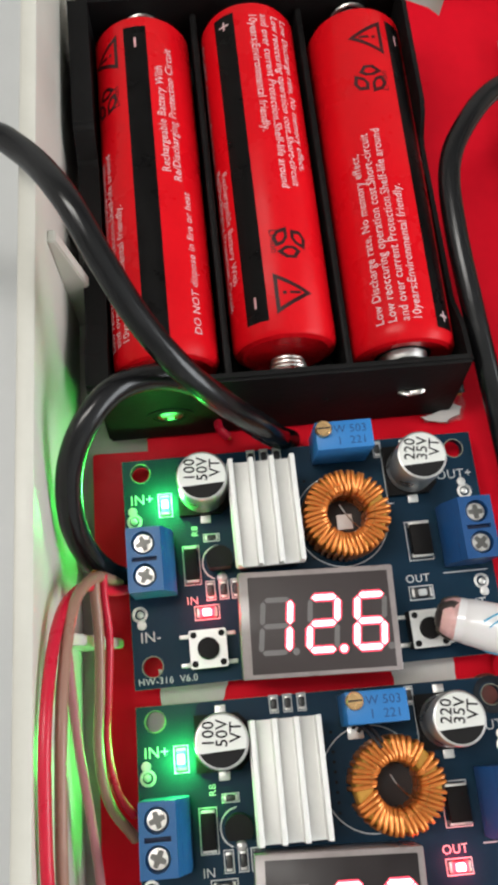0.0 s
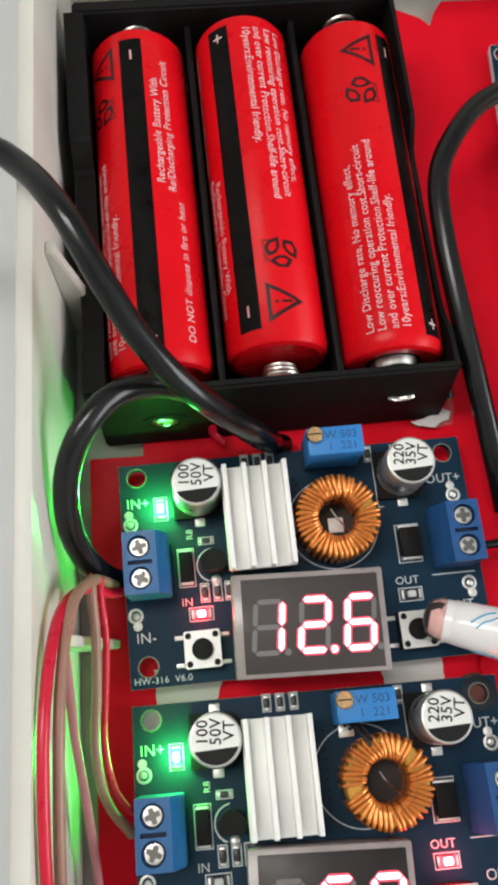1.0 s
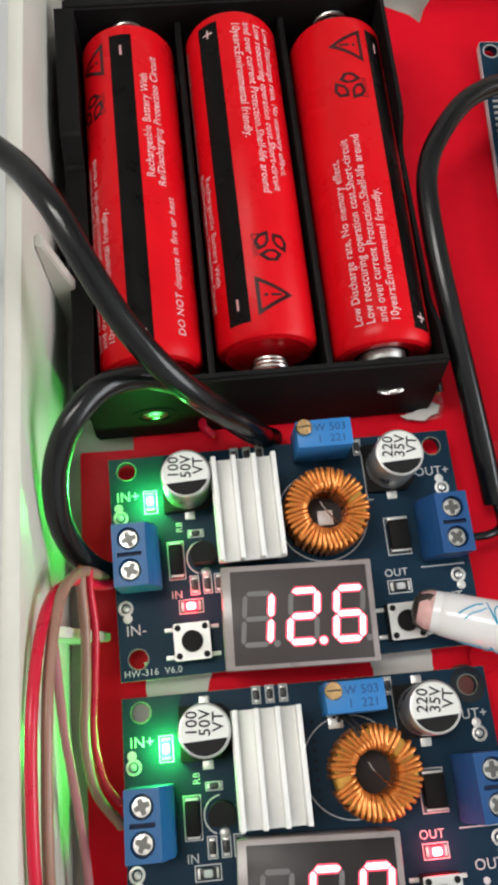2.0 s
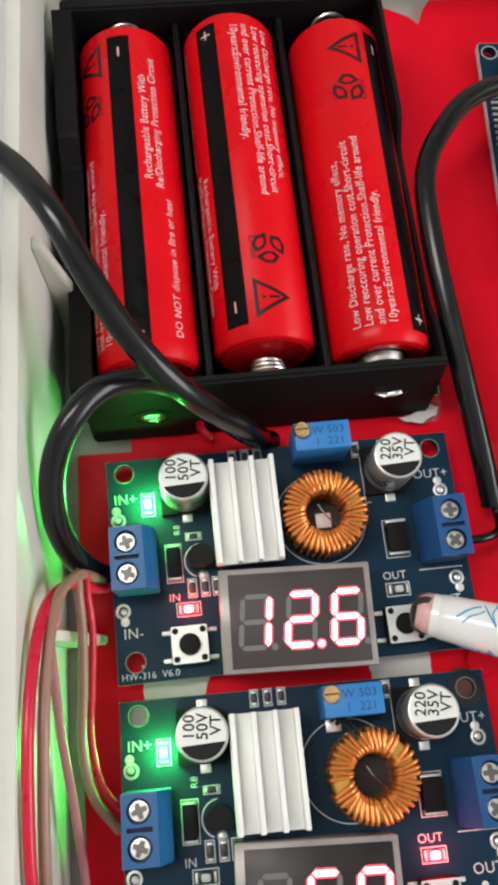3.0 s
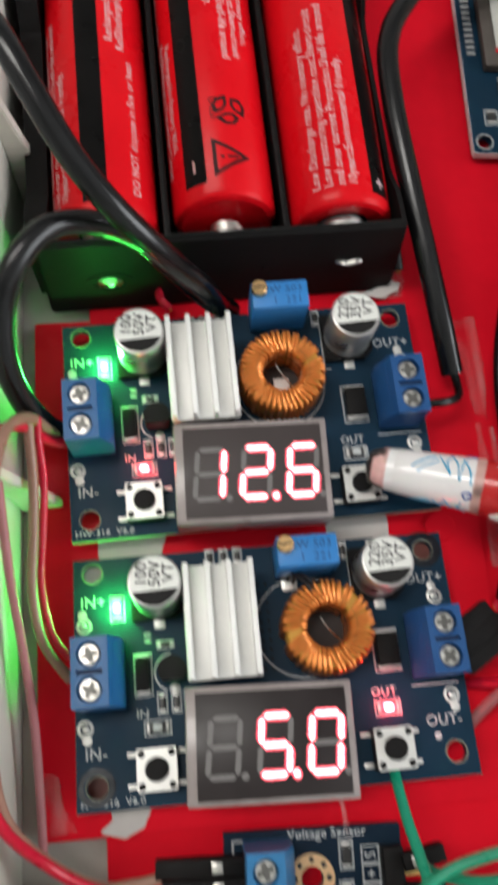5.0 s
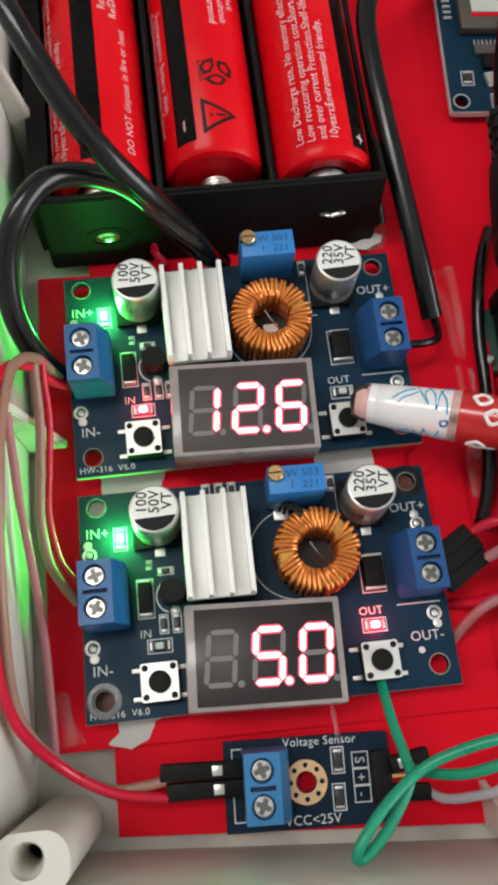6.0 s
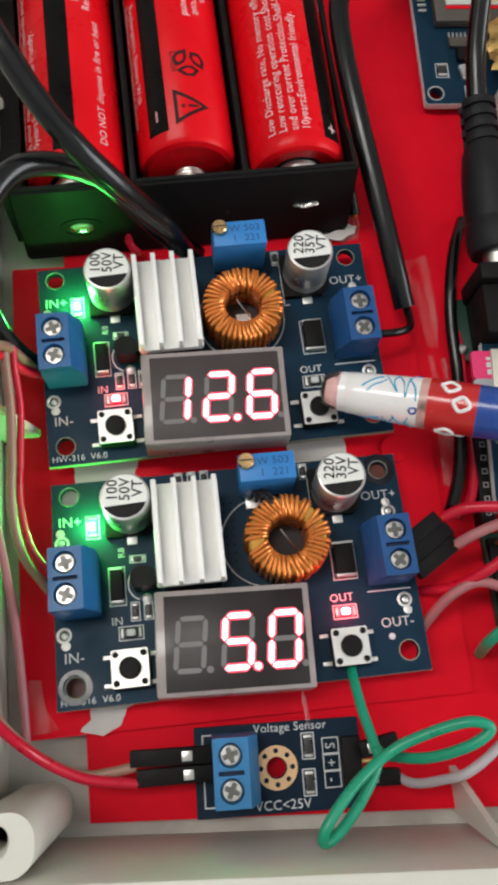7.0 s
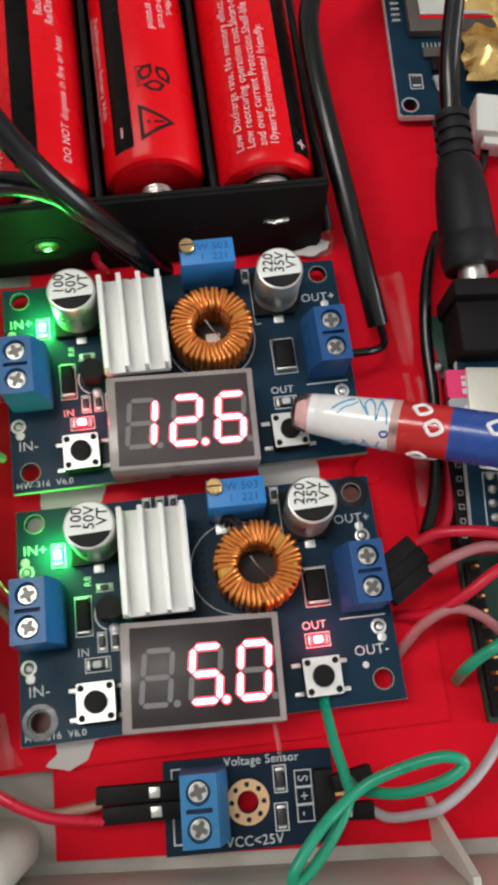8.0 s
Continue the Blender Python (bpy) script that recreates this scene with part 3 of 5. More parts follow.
def terminal_block(parent, x, y, z, flip=False, mat="term", height=10.0):
    """A two-way screw terminal with sunk screws; its wire openings face -x (or +x when flipped)."""
    h, deep = height, 1.5
    bm = bmesh.new()

    def prism(prof):
        a = [bm.verts.new((px, -5.08, pz)) for px, pz in prof]
        b = [bm.verts.new((px, 5.08, pz)) for px, pz in prof]
        bm.faces.new(a)
        bm.faces.new(b[::-1])
        for i in range(len(prof)):
            k = (i + 1) % len(prof)
            bm.faces.new((a[i], b[i], b[k], a[k]))

    prism([(-3.0, 0), (-3.0, h - deep), (3.1, h - deep), (4.2, h - 4.0), (4.2, 1.2), (3.9, 0)])
    bmesh.ops.bevel(bm, geom=list(bm.edges), offset=0.12, segments=2, affect="EDGES")
    prism([(2.42, h - deep), (2.42, h), (2.5, h), (3.12, h - deep)])
    body = finish(bm)
    t = link_mesh("terminal_block", body, MAT[mat], parent, "blue two-way screw terminal block", P(x, y, z, 0, 0, 180 if flip else 0))
    holes = [ring_points(-0.3, yy, 1.85, 24) for yy in (2.54, -2.54)] + [rect(-2.2, 1.7, -0.34, 0.34)]
    part("top_plate", flat_shape([rect(-2.95, 2.42, -5.08, 5.08, 0.12)] + holes, h - deep, h + 0.004), MAT[mat], t)
    part("slot_floor", box(-2.2, 1.7, -0.34, 0.34, h - deep, h - 0.8), MAT["term_hole"], t)
    for i, yy in enumerate((2.54, -2.54)):
        screw_head(t, -0.3, yy, h - 0.95, 1.66, 18 + 47 * i + (25 if flip else 0))
        # Black plate on the face; the dark of the opening is painted.
        part("wire_opening", box(-3.06, -2.8, yy - 1.7, yy + 1.7, 1.5, 5.5, 0.1), MAT["plastic_black"], t)
        part("solder_leg", box(-0.4, 0.4, yy - 0.4, yy + 0.4, -3.0, 0.1), MAT["solder"], t)
    return t


def chip(parent, name, x, y, lx, ly, h, mat, rz=0, ends=True, frame_gap=0.45):
    """A two-ended surface-mount part with solder ends along its local y, and the printed frame round it."""
    ob = part(name, box(-lx / 2, lx / 2, -ly / 2, ly / 2, 0.05, h, 0.12), MAT[mat], parent, "", P(x, y, 0, 0, 0, rz))
    if ends:
        for s in (-1, 1):
            part("solder_end", box(-lx / 2 - 0.05, lx / 2 + 0.05, s * ly / 2 - 0.4, s * ly / 2 + 0.4, 0.02, h * 0.75, 0.15), MAT["solder"], ob)
    if frame_gap:
        g = frame_gap
        part("printed_frame", frame_shape(-lx / 2 - g, lx / 2 + g, -ly / 2 - g - 0.35, ly / 2 + g + 0.35, 0.18, 0.01, 0.05), MAT["silk"], ob)
    return ob


def smd_led(parent, x, y, rz, colour, lit):
    ob = chip(parent, "indicator_led", x, y, 1.5, 2.6, 0.7, (colour + "_led_edge") if lit else "ceramic", rz)
    if lit:
        ob["label"] = "lit " + colour + " indicator"
    k = 1.0 if colour == "green" else 0.9
    part("lens", box(-0.52 * k - 0.1, 0.52 * k + 0.1, -0.8 * k, 0.8 * k, 0.68, 1.05, 0.3), MAT[colour + "_led"] if lit else MAT["silk"], ob)
    return ob


def electrolytic(parent, x, y, r, h, lines, rz):
    ob = part("capacitor", lathe([(r - 0.25, 1.2), (r, 1.5), (r, 2.2), (r - 0.35, 2.7), (r - 0.35, 3.0), (r, 3.5), (r, h - 0.5), (r - 0.15, h - 0.12), (r - 0.5, h - 0.02)], 48), MAT["can"], parent, "aluminium can capacitor", P(x, y, 0, 0, 0, 0))
    part("base", flat_shape([[(-r - 0.2, -r - 0.2), (r - 1.4, -r - 0.2), (r + 0.2, -r + 1.4), (r + 0.2, r - 1.4), (r - 1.4, r + 0.2), (-r - 0.2, r + 0.2)]], 0.05, 1.3), MAT["plastic_black"], ob)
    part("can_top", lathe([(r - 0.42, h - 0.1), (r - 0.42, h - 0.004), (r - 0.6, h)], 40), MAT["can_top"], ob, "pale brushed top with black print")
    seg = [((r - 0.45) * math.cos(a), (r - 0.45) * math.sin(a)) for a in (radians(205 + 135 * k / 16) for k in range(17))]
    part("polarity_mark", flat_shape([seg], h + 0.005, h + 0.04), MAT["can_black"], ob, "black polarity segment")
    for i, s in enumerate(lines):
        bm = add_text(bmesh.new(), s, 2.5, (i - 1) * 2.05, 1.15, h + 0.045, rz, 0.03, 0.95, True)
        part("lettering", bm, MAT["can_black"], ob)
    for yy in (-1, 1):
        part("solder_tab", box(-0.9, 0.9, yy * (r + 0.7) - 0.9, yy * (r + 0.7) + 0.9, 0.02, 0.35, 0.12), MAT["solder"], ob)
    return ob


def heat_sink(parent, x0, x1, y0, y1, top):
    ob = part("heat_sink", box(x0, x1, y0, y1, top - 4.4, top - 3.0, 0.12), MAT["alu"], parent, "ribbed aluminium heat sink")
    n = 4
    for i in range(n):
        cx = x0 + 0.45 + (x1 - x0 - 0.9) * i / (n - 1)
        me = shared(("fin", y0, y1), lambda: slab_fin(y0, y1))
        link_mesh("fin", me, MAT["alu"], ob, "", P(cx, 0, top - 3.02))
    part("regulator_chip", box(x0 + 0.6, x1 - 0.6, y0 + 0.3, y1 - 4.5, 0.1, top - 4.42, 0.2), MAT["plastic_black"], ob)
    return ob


def slab_fin(y0, y1):
    bm = box(-0.42, 0.42, y0, y1, 0, 3.0, 0.14)
    add_box(bm, -0.6, 0.6, y0, y1, -0.1, 0.2, 0.08)
    return bm


def inductor(parent, x, y, z):
    """A toroid lying flat, wound with heavy enamelled wire."""
    r0, r1, h = 3.9, 6.55, 6.0
    prof = [(r0, 0.9), (r0, h + 0.2), (r0 + 0.4, h + 0.6), (r1 - 0.4, h + 0.6), (r1, h + 0.2), (r1, 0.9), (r1 - 0.4, 0.5), (r0 + 0.4, 0.5)]
    core = part("toroid_inductor", lathe(prof, 48, closed=True), MAT["core"], parent, "toroid choke wound with copper wire", P(x, y, z))
    loop = [(r0 - 0.35, 0.6), (r0 - 0.35, h), (r0 + 0.15, h + 0.85), (r0 + 0.8, h + 1.05), (r1 - 0.5, h + 1.05), (r1 + 0.2, h + 0.8), (r1 + 0.42, h), (r1 + 0.42, 1.0), (r1, 0.1), (r0 + 0.4, 0.05)]

    def turn(slant):
        mid = (r0 + r1) / 2
        pts = [(r, slant * (r - mid) / (r1 - r0) + (0.35 if zz < 0.5 else 0.0), zz) for r, zz in loop]
        return tube(pts + [pts[0]], 0.33, 8, 3)

    rnd = random.Random(int(abs(x * 10 + y * 7)) + 5)
    a = rnd.uniform(0, 40)
    stop = a + 352
    while a < stop:
        slant = rnd.choice((0.0, 0.2, 0.35, 0.5, 0.75))
        me = shared(("turn", slant), lambda s=slant: turn(s))
        link_mesh("wire_turn", me, MAT["copper"], core, "", P(0, 0, rnd.uniform(-0.14, 0.10), 0, 0, a))
        a += rnd.uniform(7.3, 8.9) if rnd.random() > 0.05 else rnd.uniform(15, 20)
    # Dark disc added in the coil hole as its shade.
    part("inner_shade", lathe([(0.4, 0.02), (3.6, 0.05), (3.6, 0.4), (0.4, 0.4)], 24), MAT["lead_and_shade"], core)
    part("wire_tail", tube([(-1.0, 1.5, 5.5), (-0.2, 0.2, 5.0), (1.2, -1.2, 3.6), (2.4, -2.2, 2.8)], 0.11, 6), MAT["steel"], core)
    return core


def trimmer(parent, x, y, h):
    ob = part("trimmer", box(-4.75, 4.75, -2.4, 2.4, 0.6, h, 0.15), MAT["trimmer"], parent, "blue multi-turn trimmer potentiometer", P(x, y, 0))
    s = part("adjusting_screw", lathe([(1.35, -0.2), (1.35, 1.0), (1.2, 1.15), (0.1, 1.15)], 24, Matrix.Translation((-3.5, 1.0, h))), MAT["brass"], ob, "slotted brass screw")
    # Raised dark bar; the shade of the slot is in its colour.
    part("slot", box(-4.6, -2.4, 0.88, 1.12, h + 1.1, h + 1.19), MAT["lead_and_shade"], s)
    for s, yy in (("W 503", 1.0), ("1  221", -1.0)):
        part("lettering", add_text(bmesh.new(), s, 1.9, 1.0, yy, h + 0.02, 0, 0.0, 1.0, True), MAT["trimmer_ink"], ob)
    for xx in (-2.54, 0, 2.54):
        part("leg", box(xx - 0.25, xx + 0.25, -0.25, 0.25, -2, 0.7), MAT["solder"], ob)
    return ob


def button(parent, x, y):
    ob = part("push_button", box(-3.05, 3.05, -3.05, 3.05, 0.1, 2.9, 0.2), MAT["plastic_black"], parent, "tactile push button with black plunger", P(x, y, 0))
    part("cover", flat_shape([rect(-3.0, 3.0, -3.0, 3.0, 0.35)], 2.9, 3.3), MAT["button_face"], ob, "pale stamped metal cover")
    part("plunger", lathe([(1.75, 3.2), (1.75, 4.0), (1.6, 4.15), (0.1, 4.18)], 28), MAT["plastic_black"], ob)
    for sx in (-1, 1):
        for sy in (-1, 1):
            part("rivet", lathe([(0.52, 3.2), (0.52, 3.45), (0.3, 3.55)], 14, Matrix.Translation((sx * 2.25, sy * 2.25, 0))), MAT["plastic_black"], ob)
            part("pin", box(min(sx * 2.8, sx * 4.6), max(sx * 2.8, sx * 4.6), sy * 2.25 - 0.35, sy * 2.25 + 0.35, 0.05, 0.35, 0.08), MAT["solder"], ob)
    return ob


SEG = {"a": ((-1, 1), (1, 1)), "b": ((1, 1), (1, 0)), "c": ((1, 0), (1, -1)), "d": ((-1, -1), (1, -1)), "e": ((-1, 0), (-1, -1)), "f": ((-1, 1), (-1, 0)), "g": ((-1, 0), (1, 0))}
GLYPH = {"1": "bc", "2": "abged", "6": "afgedc", "5": "afgcd", "0": "abcdef", " ": ""}


def segment_outline(p, q, w, gap):
    p, q = Vector((*p, 0)), Vector((*q, 0))
    d = (q - p).normalized()
    n = Vector((-d.y, d.x, 0))
    p, q = p + d * gap, q - d * gap
    k = w / 2
    return [(v.x, v.y) for v in (p, p + d * k + n * k, q - d * k + n * k, q, q - d * k - n * k, p + d * k - n * k)]


def display(parent, x, y, rz, digits, dots, in_film):
    w, h, top = 23.4, 16.0, 8.0
    ob = part("led_display", box(-w / 2 - 1.1, w / 2 + 0.3, -h / 2 - 0.1, h / 2 + 0.3, 0.6, top, 0.35), MAT["display_side"], parent, "three-digit red LED display reading " + digits.strip()[:-1] + "." + digits[-1], P(x, y, 0, 0, 0, rz))
    part("face", box(-w / 2 + 0.4, w / 2 - 0.7, -h / 2 + 0.6, h / 2 - 0.6, top - 0.2, top + 0.05, 0.02), MAT["display" if in_film else "display_dark"], ob, "smoked grey face" if in_film else "smoked black face")
    hx, hy, sl = 2.15, 4.0, 0.10
    for k, glyph in enumerate(digits):
        cx, cy = (k - 1) * 7.45 + 0.2, -0.3
        for name, (a, b) in SEG.items():
            p, q = [(cx + sx * hx + sy * hy * sl, cy + sy * hy) for sx, sy in (a, b)]
            on = name in GLYPH[glyph]
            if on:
                # Glowing red halo shape laid under the segment core as bled light.
                part("segment", flat_shape([segment_outline(p, q, 1.42, 0.0)], top + 0.05, top + 0.08), MAT["lit_halo"], ob)
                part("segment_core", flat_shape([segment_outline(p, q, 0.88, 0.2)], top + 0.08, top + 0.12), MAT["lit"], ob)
            else:
                part("segment", flat_shape([segment_outline(p, q, 0.80, 0.16)], top + 0.05, top + 0.08), MAT["seg_off"], ob)
        on = k == dots
        dx, dy = cx + hx + 1.1 - hy * sl, cy - hy
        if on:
            # Same red halo shape round the lit point.
            part("point", flat_shape([ring_points(dx, dy, 0.8)], top + 0.05, top + 0.08), MAT["lit_halo"], ob)
        part("point", flat_shape([ring_points(dx, dy, 0.55)], top + 0.08, top + 0.12), MAT["lit"] if on else MAT["seg_off"], ob)
    for xx in range(-5, 6, 2):
        for yy in (-1, 1):
            part("leg", box(xx - 0.25, xx + 0.25, yy * 6.5 - 0.2, yy * 6.5 + 0.2, 0, 0.7), MAT["solder"], ob)
    return ob


def solder_pad(parent, x, y, rz=0):
    """A tinned ring round a filled pin hole, with a small test pad touching it."""
    bm = lathe([(1.3, 0.02), (1.28, 0.10), (0.95, 0.16), (0.85, 0.08), (0.8, 0.02)], 24, closed=True)
    add_lathe(bm, [(0.62, 0.02), (0.55, 0.22), (0.25, 0.36), (0.05, 0.38)], 16, Matrix.Translation((0.08, -0.05, 0)))
    add_lathe(bm, [(0.78, 0.02), (0.75, 0.12), (0.3, 0.2), (0.05, 0.2)], 18, Matrix.Translation((0.25, -1.75, 0)))
    return part("solder_pad", bm, MAT["solder"], parent, "", P(x, y, 0, 0, 0, rz))


def converter_board(m, label, digits, dots, in_lit, out_lit, coil):
    """A step-down converter board; its origin is the middle of the upper west hole, on the top face."""
    b = thing("converter_board", m, label, "circuit board", "converter boards")
    holes = [(0, 0), (55.5, -0.4), (0, -32.5), (55.5, -32.4)]
    part("board", flat_shape([rect(-3.1, 58.8, -35.9, 2.4, 0.3)] + [ring_points(x, y, 1.6) for x, y in holes], -1.6, 0.0), MAT["pcb"], b, "blue fibreglass board")
    part("board_rim", flat_shape([rect(-3.14, 58.84, -35.94, 2.44), rect(-3.02, 58.72, -35.82, 2.32)], -1.5, -0.1), MAT["pcb_edge"], b)
    for x, y in holes[1:3] if coil[0] > 35 else ():
        part("glue_ring", flat_shape([ring_points(x, y, 3.0 if x else 2.8, 28), ring_points(x - 0.15, y + 0.1, 1.9, 24)], 0.03, 0.22), MAT["glue_dark"], b, "dark glossy glue round the hole")
    for x, y in holes:
        part("printed_ring", flat_shape([ring_points(x, y, 1.78), ring_points(x, y, 1.62)], 0.005, 0.03), MAT["pcb_edge"], b)
    terminal_block(b, 0.75, -16.4, 0)
    terminal_block(b, 54.3, -16.1, 0, True, "term_deep", 8.7)
    electrolytic(b, 10.6, -4.0, 4.15, 10.4, ("100", "50V", "VT"), 87)
    electrolytic(b, 46.8, -3.8, 4.15, 10.4, ("220", "35V", "VT"), 82)
    heat_sink(b, 14.9, 25.9, -18.8, -1.4, 10.0)
    inductor(b, *coil, 0.2)
    part("printed_ring", flat_shape([ring_points(33.9, -11.4, 8.1, 48), ring_points(33.9, -11.4, 7.92, 48)], 0.01, 0.06), MAT["silk"], b)
    if coil[0] < 35:
        part("solder_pad", box(32.9, 35.6, -13.2, -10.6, 0.62, 0.8, 0.1), MAT["alu"], b, "bright square pad inside the choke")
    else:
        part("solder_pad", box(30.9, 33.5, -5.4, -2.4, 0.02, 0.4, 0.12), MAT["solder"], b, "tinned pad under the choke lead")
        part("choke_lead", tube([(32.0, -3.6, 0.3), (32.2, -3.2, 3.0), (33.0, -4.2, 5.6), (34.0, -5.6, 7.0), (34.8, -7.0, 7.6)], 0.32, 8), MAT["lead_and_shade"], b, "dark copper lead bending to the choke")
        part("choke_lead", tube([(32.8, -4.2, 0.3), (33.2, -3.4, 3.6), (34.2, -4.4, 6.0), (35.2, -6.2, 7.3)], 0.32, 8), MAT["lead_and_shade"], b)
    for k in range(20):
        link_mesh("via", shared("via", lambda: lathe([(0.26, 0.01), (0.26, 0.05)], 10)), MAT["plastic_black"], b, "", P(27.0 + 1.25 * (k % 2), -4.0 - 1.5 * (k // 2), 0))
    trimmer(b, 34.6, 1.0 if coil[0] < 35 else -1.0, 10.0)
    display(b, 27.3 if in_lit else 26.6, -28.5, -2.2, digits, dots, in_lit)
    button(b, 9.25, -30.6)
    button(b, 45.3, -31.0)
    smd_led(b, 3.9, -6.0, 0, "green", True)
    smd_led(b, 9.5, -24.7, 90, "red", in_lit)
    smd_led(b, 45.7, -25.0, 90, "red", out_lit)
    chip(b, "diode", 7.6, -16.7, 2.1, 5.2, 1.7, "plastic_black", 0, True, 0.4)
    chip(b, "diode", 46.7, -16.2, 3.4, 5.2, 2.0, "plastic_black")
    for x in (10.4, 12.6, 14.6):
        chip(b, "resistor", x, -21.2, 0.9, 1.9, 0.5, "ceramic", 0, True, 0.35)
    for x in (19.4, 21.7, 24.0):
        chip(b, "resistor", x, 1.1, 0.9, 1.6, 0.5, "ceramic", 0, True, 0.3)
    chip(b, "resistor", 41.8, 0.6, 0.9, 1.7, 0.5, "ceramic", 0, True, 0.3)
    chip(b, "resistor", 11.3, -12.3, 0.8, 1.5, 0.5, "ceramic", 90, True, 0.3)
    # the small upright transistor beside the heat sink
    prof = [(2.2 * math.cos(radians(a)), 2.2 * math.sin(radians(a))) for a in range(-40, 221, 20)]
    t = part("transistor", flat_shape([prof], 0.6, 4.6), MAT["plastic_black"], b, "black half-round transistor", P(12.3, -16.6, 0))
    part("solder_blob", lathe([(0.9, 0.02), (0.8, 0.4), (0.2, 0.7)], 14, Matrix.Translation((0.2, -2.6, 0))), MAT["solder"], t)
    part("printed_arc", flat_shape([ring_points(0, 0, 3.0, 24, 1.6, 4.4) + ring_points(0, 0, 2.75, 24, 4.4, 1.6)], 0.01, 0.05), MAT["silk"], t)
    for x, y in ((-1.6, -24.0), (56.2, -24.0)):
        solder_pad(b, x, y)
    for x, y in ((-1.5, -8.4), (56.1, -8.3)):
        solder_pad(b, x, y, 180)
    for s, size, x, y, rz in (("IN+", 2.45, -0.1, -4.6, 0), ("IN-", 2.45, -0.1, -27.7, 0), ("OUT+", 2.3, 54.7, -5.0, 0), ("OUT-", 2.3, 54.3, -27.5, 0),
                              ("IN", 1.9, 7.2, -22.5, 0), ("OUT", 1.9, 45.4, -22.5, 0), ("R8", 1.6, 8.5, -11.0, 90), ("HW-316  V6.0", 1.55, 2.3, -34.7, 0)):
        bm = add_text(bmesh.new(), s, size, x, y, 0.02, rz, 0.0, 1.0, True)
        part("lettering", bm, MAT["silk"], b, "white printed lettering")
    part("printed_dot", flat_shape([ring_points(53.0, -29.9, 0.55)], 0.01, 0.05), MAT["silk"], b)
    for x0, x1, y0, y1 in ((50.0, 57.6, -22.2, -22.0), (42.3, 42.5, -9.0, -0.4), (42.3, 43.4, -9.4, -9.2)):
        part("printed_line", box(x0, x1, y0, y1, 0.01, 0.05), MAT["silk"], b)
    return b


BOARD_A = P(0, 0, 10.0)
BOARD_B = P(-0.4, -41.0, 7.4, -4.4, -0.4, -1.03)
converter_board(BOARD_A, "blue step-down converter board showing 12.6 in red digits", "126", 1, True, False, (33.9, -11.4))
converter_board(BOARD_B, "blue step-down converter board showing 5.0 in red digits", " 50", 1, False, True, (36.9, -12.4))
for m in (BOARD_A, BOARD_B):
    led_lamp("green_led_light", m @ P(3.9, -6.0, 1.7), 0.018, (0.07, 1.0, 0.12))
led_lamp("red_led_light", BOARD_A @ P(9.5, -24.7, 1.8), 0.0026, (1.0, 0.03, 0.05))
led_lamp("red_led_light", BOARD_B @ P(45.7, -25.0, 1.8), 0.0036, (1.0, 0.03, 0.05))


# ---------------------------------------------------------------- cables
def cable(name, points, radius, mat, label, category="cable", flat=1.0, segs=16, bare=True):
    ob = thing(name, P(0, 0, 0), label, category)
    part("sheath", tube(points, radius, segs, 8, flat), MAT[mat], ob, smooth=60)
    for p, q in ((points[0], points[1]), (points[-1], points[-2])) if bare else ():
        p, q = Vector(p), Vector(q)
        d = (p - q).normalized()
        part("bare_end", tube([p - d * 0.5, p + d * 0.4], radius * 0.4, 8, 0), MAT["copper"], ob, "bare copper end")
    return ob


cable("power_cable", [(-100, 64, 2.3), (-66, 60, 22), (-38, 52, 39), (-18, 45, 44.5), (-11, 39.5, 46.5), (-5.0, 29.8, 49.5), (-0.5, 20.6, 47.5), (4.0, 12.8, 43.5), (9.4, 6.9, 38.5), (15.5, 3.8, 31), (21.6, 3.0, 21), (25.2, 4.2, 10)], 2.0, "cable", "thick black cable arching over the box wall and cells", "cable")
cable("input_cable", [(27.0, 4.4, 7.6), (22.5, 3.8, 15), (17.0, 5.6, 23), (11.5, 8.2, 29), (5.0, 8.6, 33), (-0.8, 5.8, 36.5), (-5.4, 0.6, 36.5), (-8.3, -5.0, 33), (-9.0, -11.0, 28), (-7.8, -15.2, 22.5), (-5.6, -17.6, 17), (-3.8, -18.3, 13.6)], 2.0, "cable", "thick black cable looping down into the input terminal")
cable("output_cable", [(118, 78, 6.4), (104, 76.5, 9), (84.5, 72.3, 17), (72.0, 66.0, 21), (63.4, 56.0, 22.5), (59.8, 47.6, 22.5), (59.3, 36.4, 21.5), (60.3, 23.6, 19.5), (62.0, 9.8, 16.5), (63.8, -3.6, 13), (65.3, -11.8, 9.5)], 2.0, "cable", "thick black cable curving down beside the battery holder", bare=False)
cable("output_wire", [(65.3, -9.5, 9.5), (66.0, -13.5, 9), (65.0, -16.6, 11), (62.0, -18.0, 12.6), (57.4, -18.3, 13.4)], 0.75, "cable", "thin black wire bending into the output terminal", "wire")
cable("holder_lead", [(58.9, 86, 13), (58.9, 62, 12), (59.0, 48, 10.5), (59.3, 38, 10), (59.6, 28, 9.5), (59.6, 18, 7.5), (60.2, 11.5, 5.2)], 1.15, "cable", "flat black lead running along the battery holder", "wire", 0.7)
cable("holder_lead", [(14.7, 12.2, 12.0), (14.6, 10.5, 10), (14.4, 8.3, 7.2), (16.0, 6.5, 6.0)], 0.8, "red_wire", "short red lead leaving the battery holder", "wire")

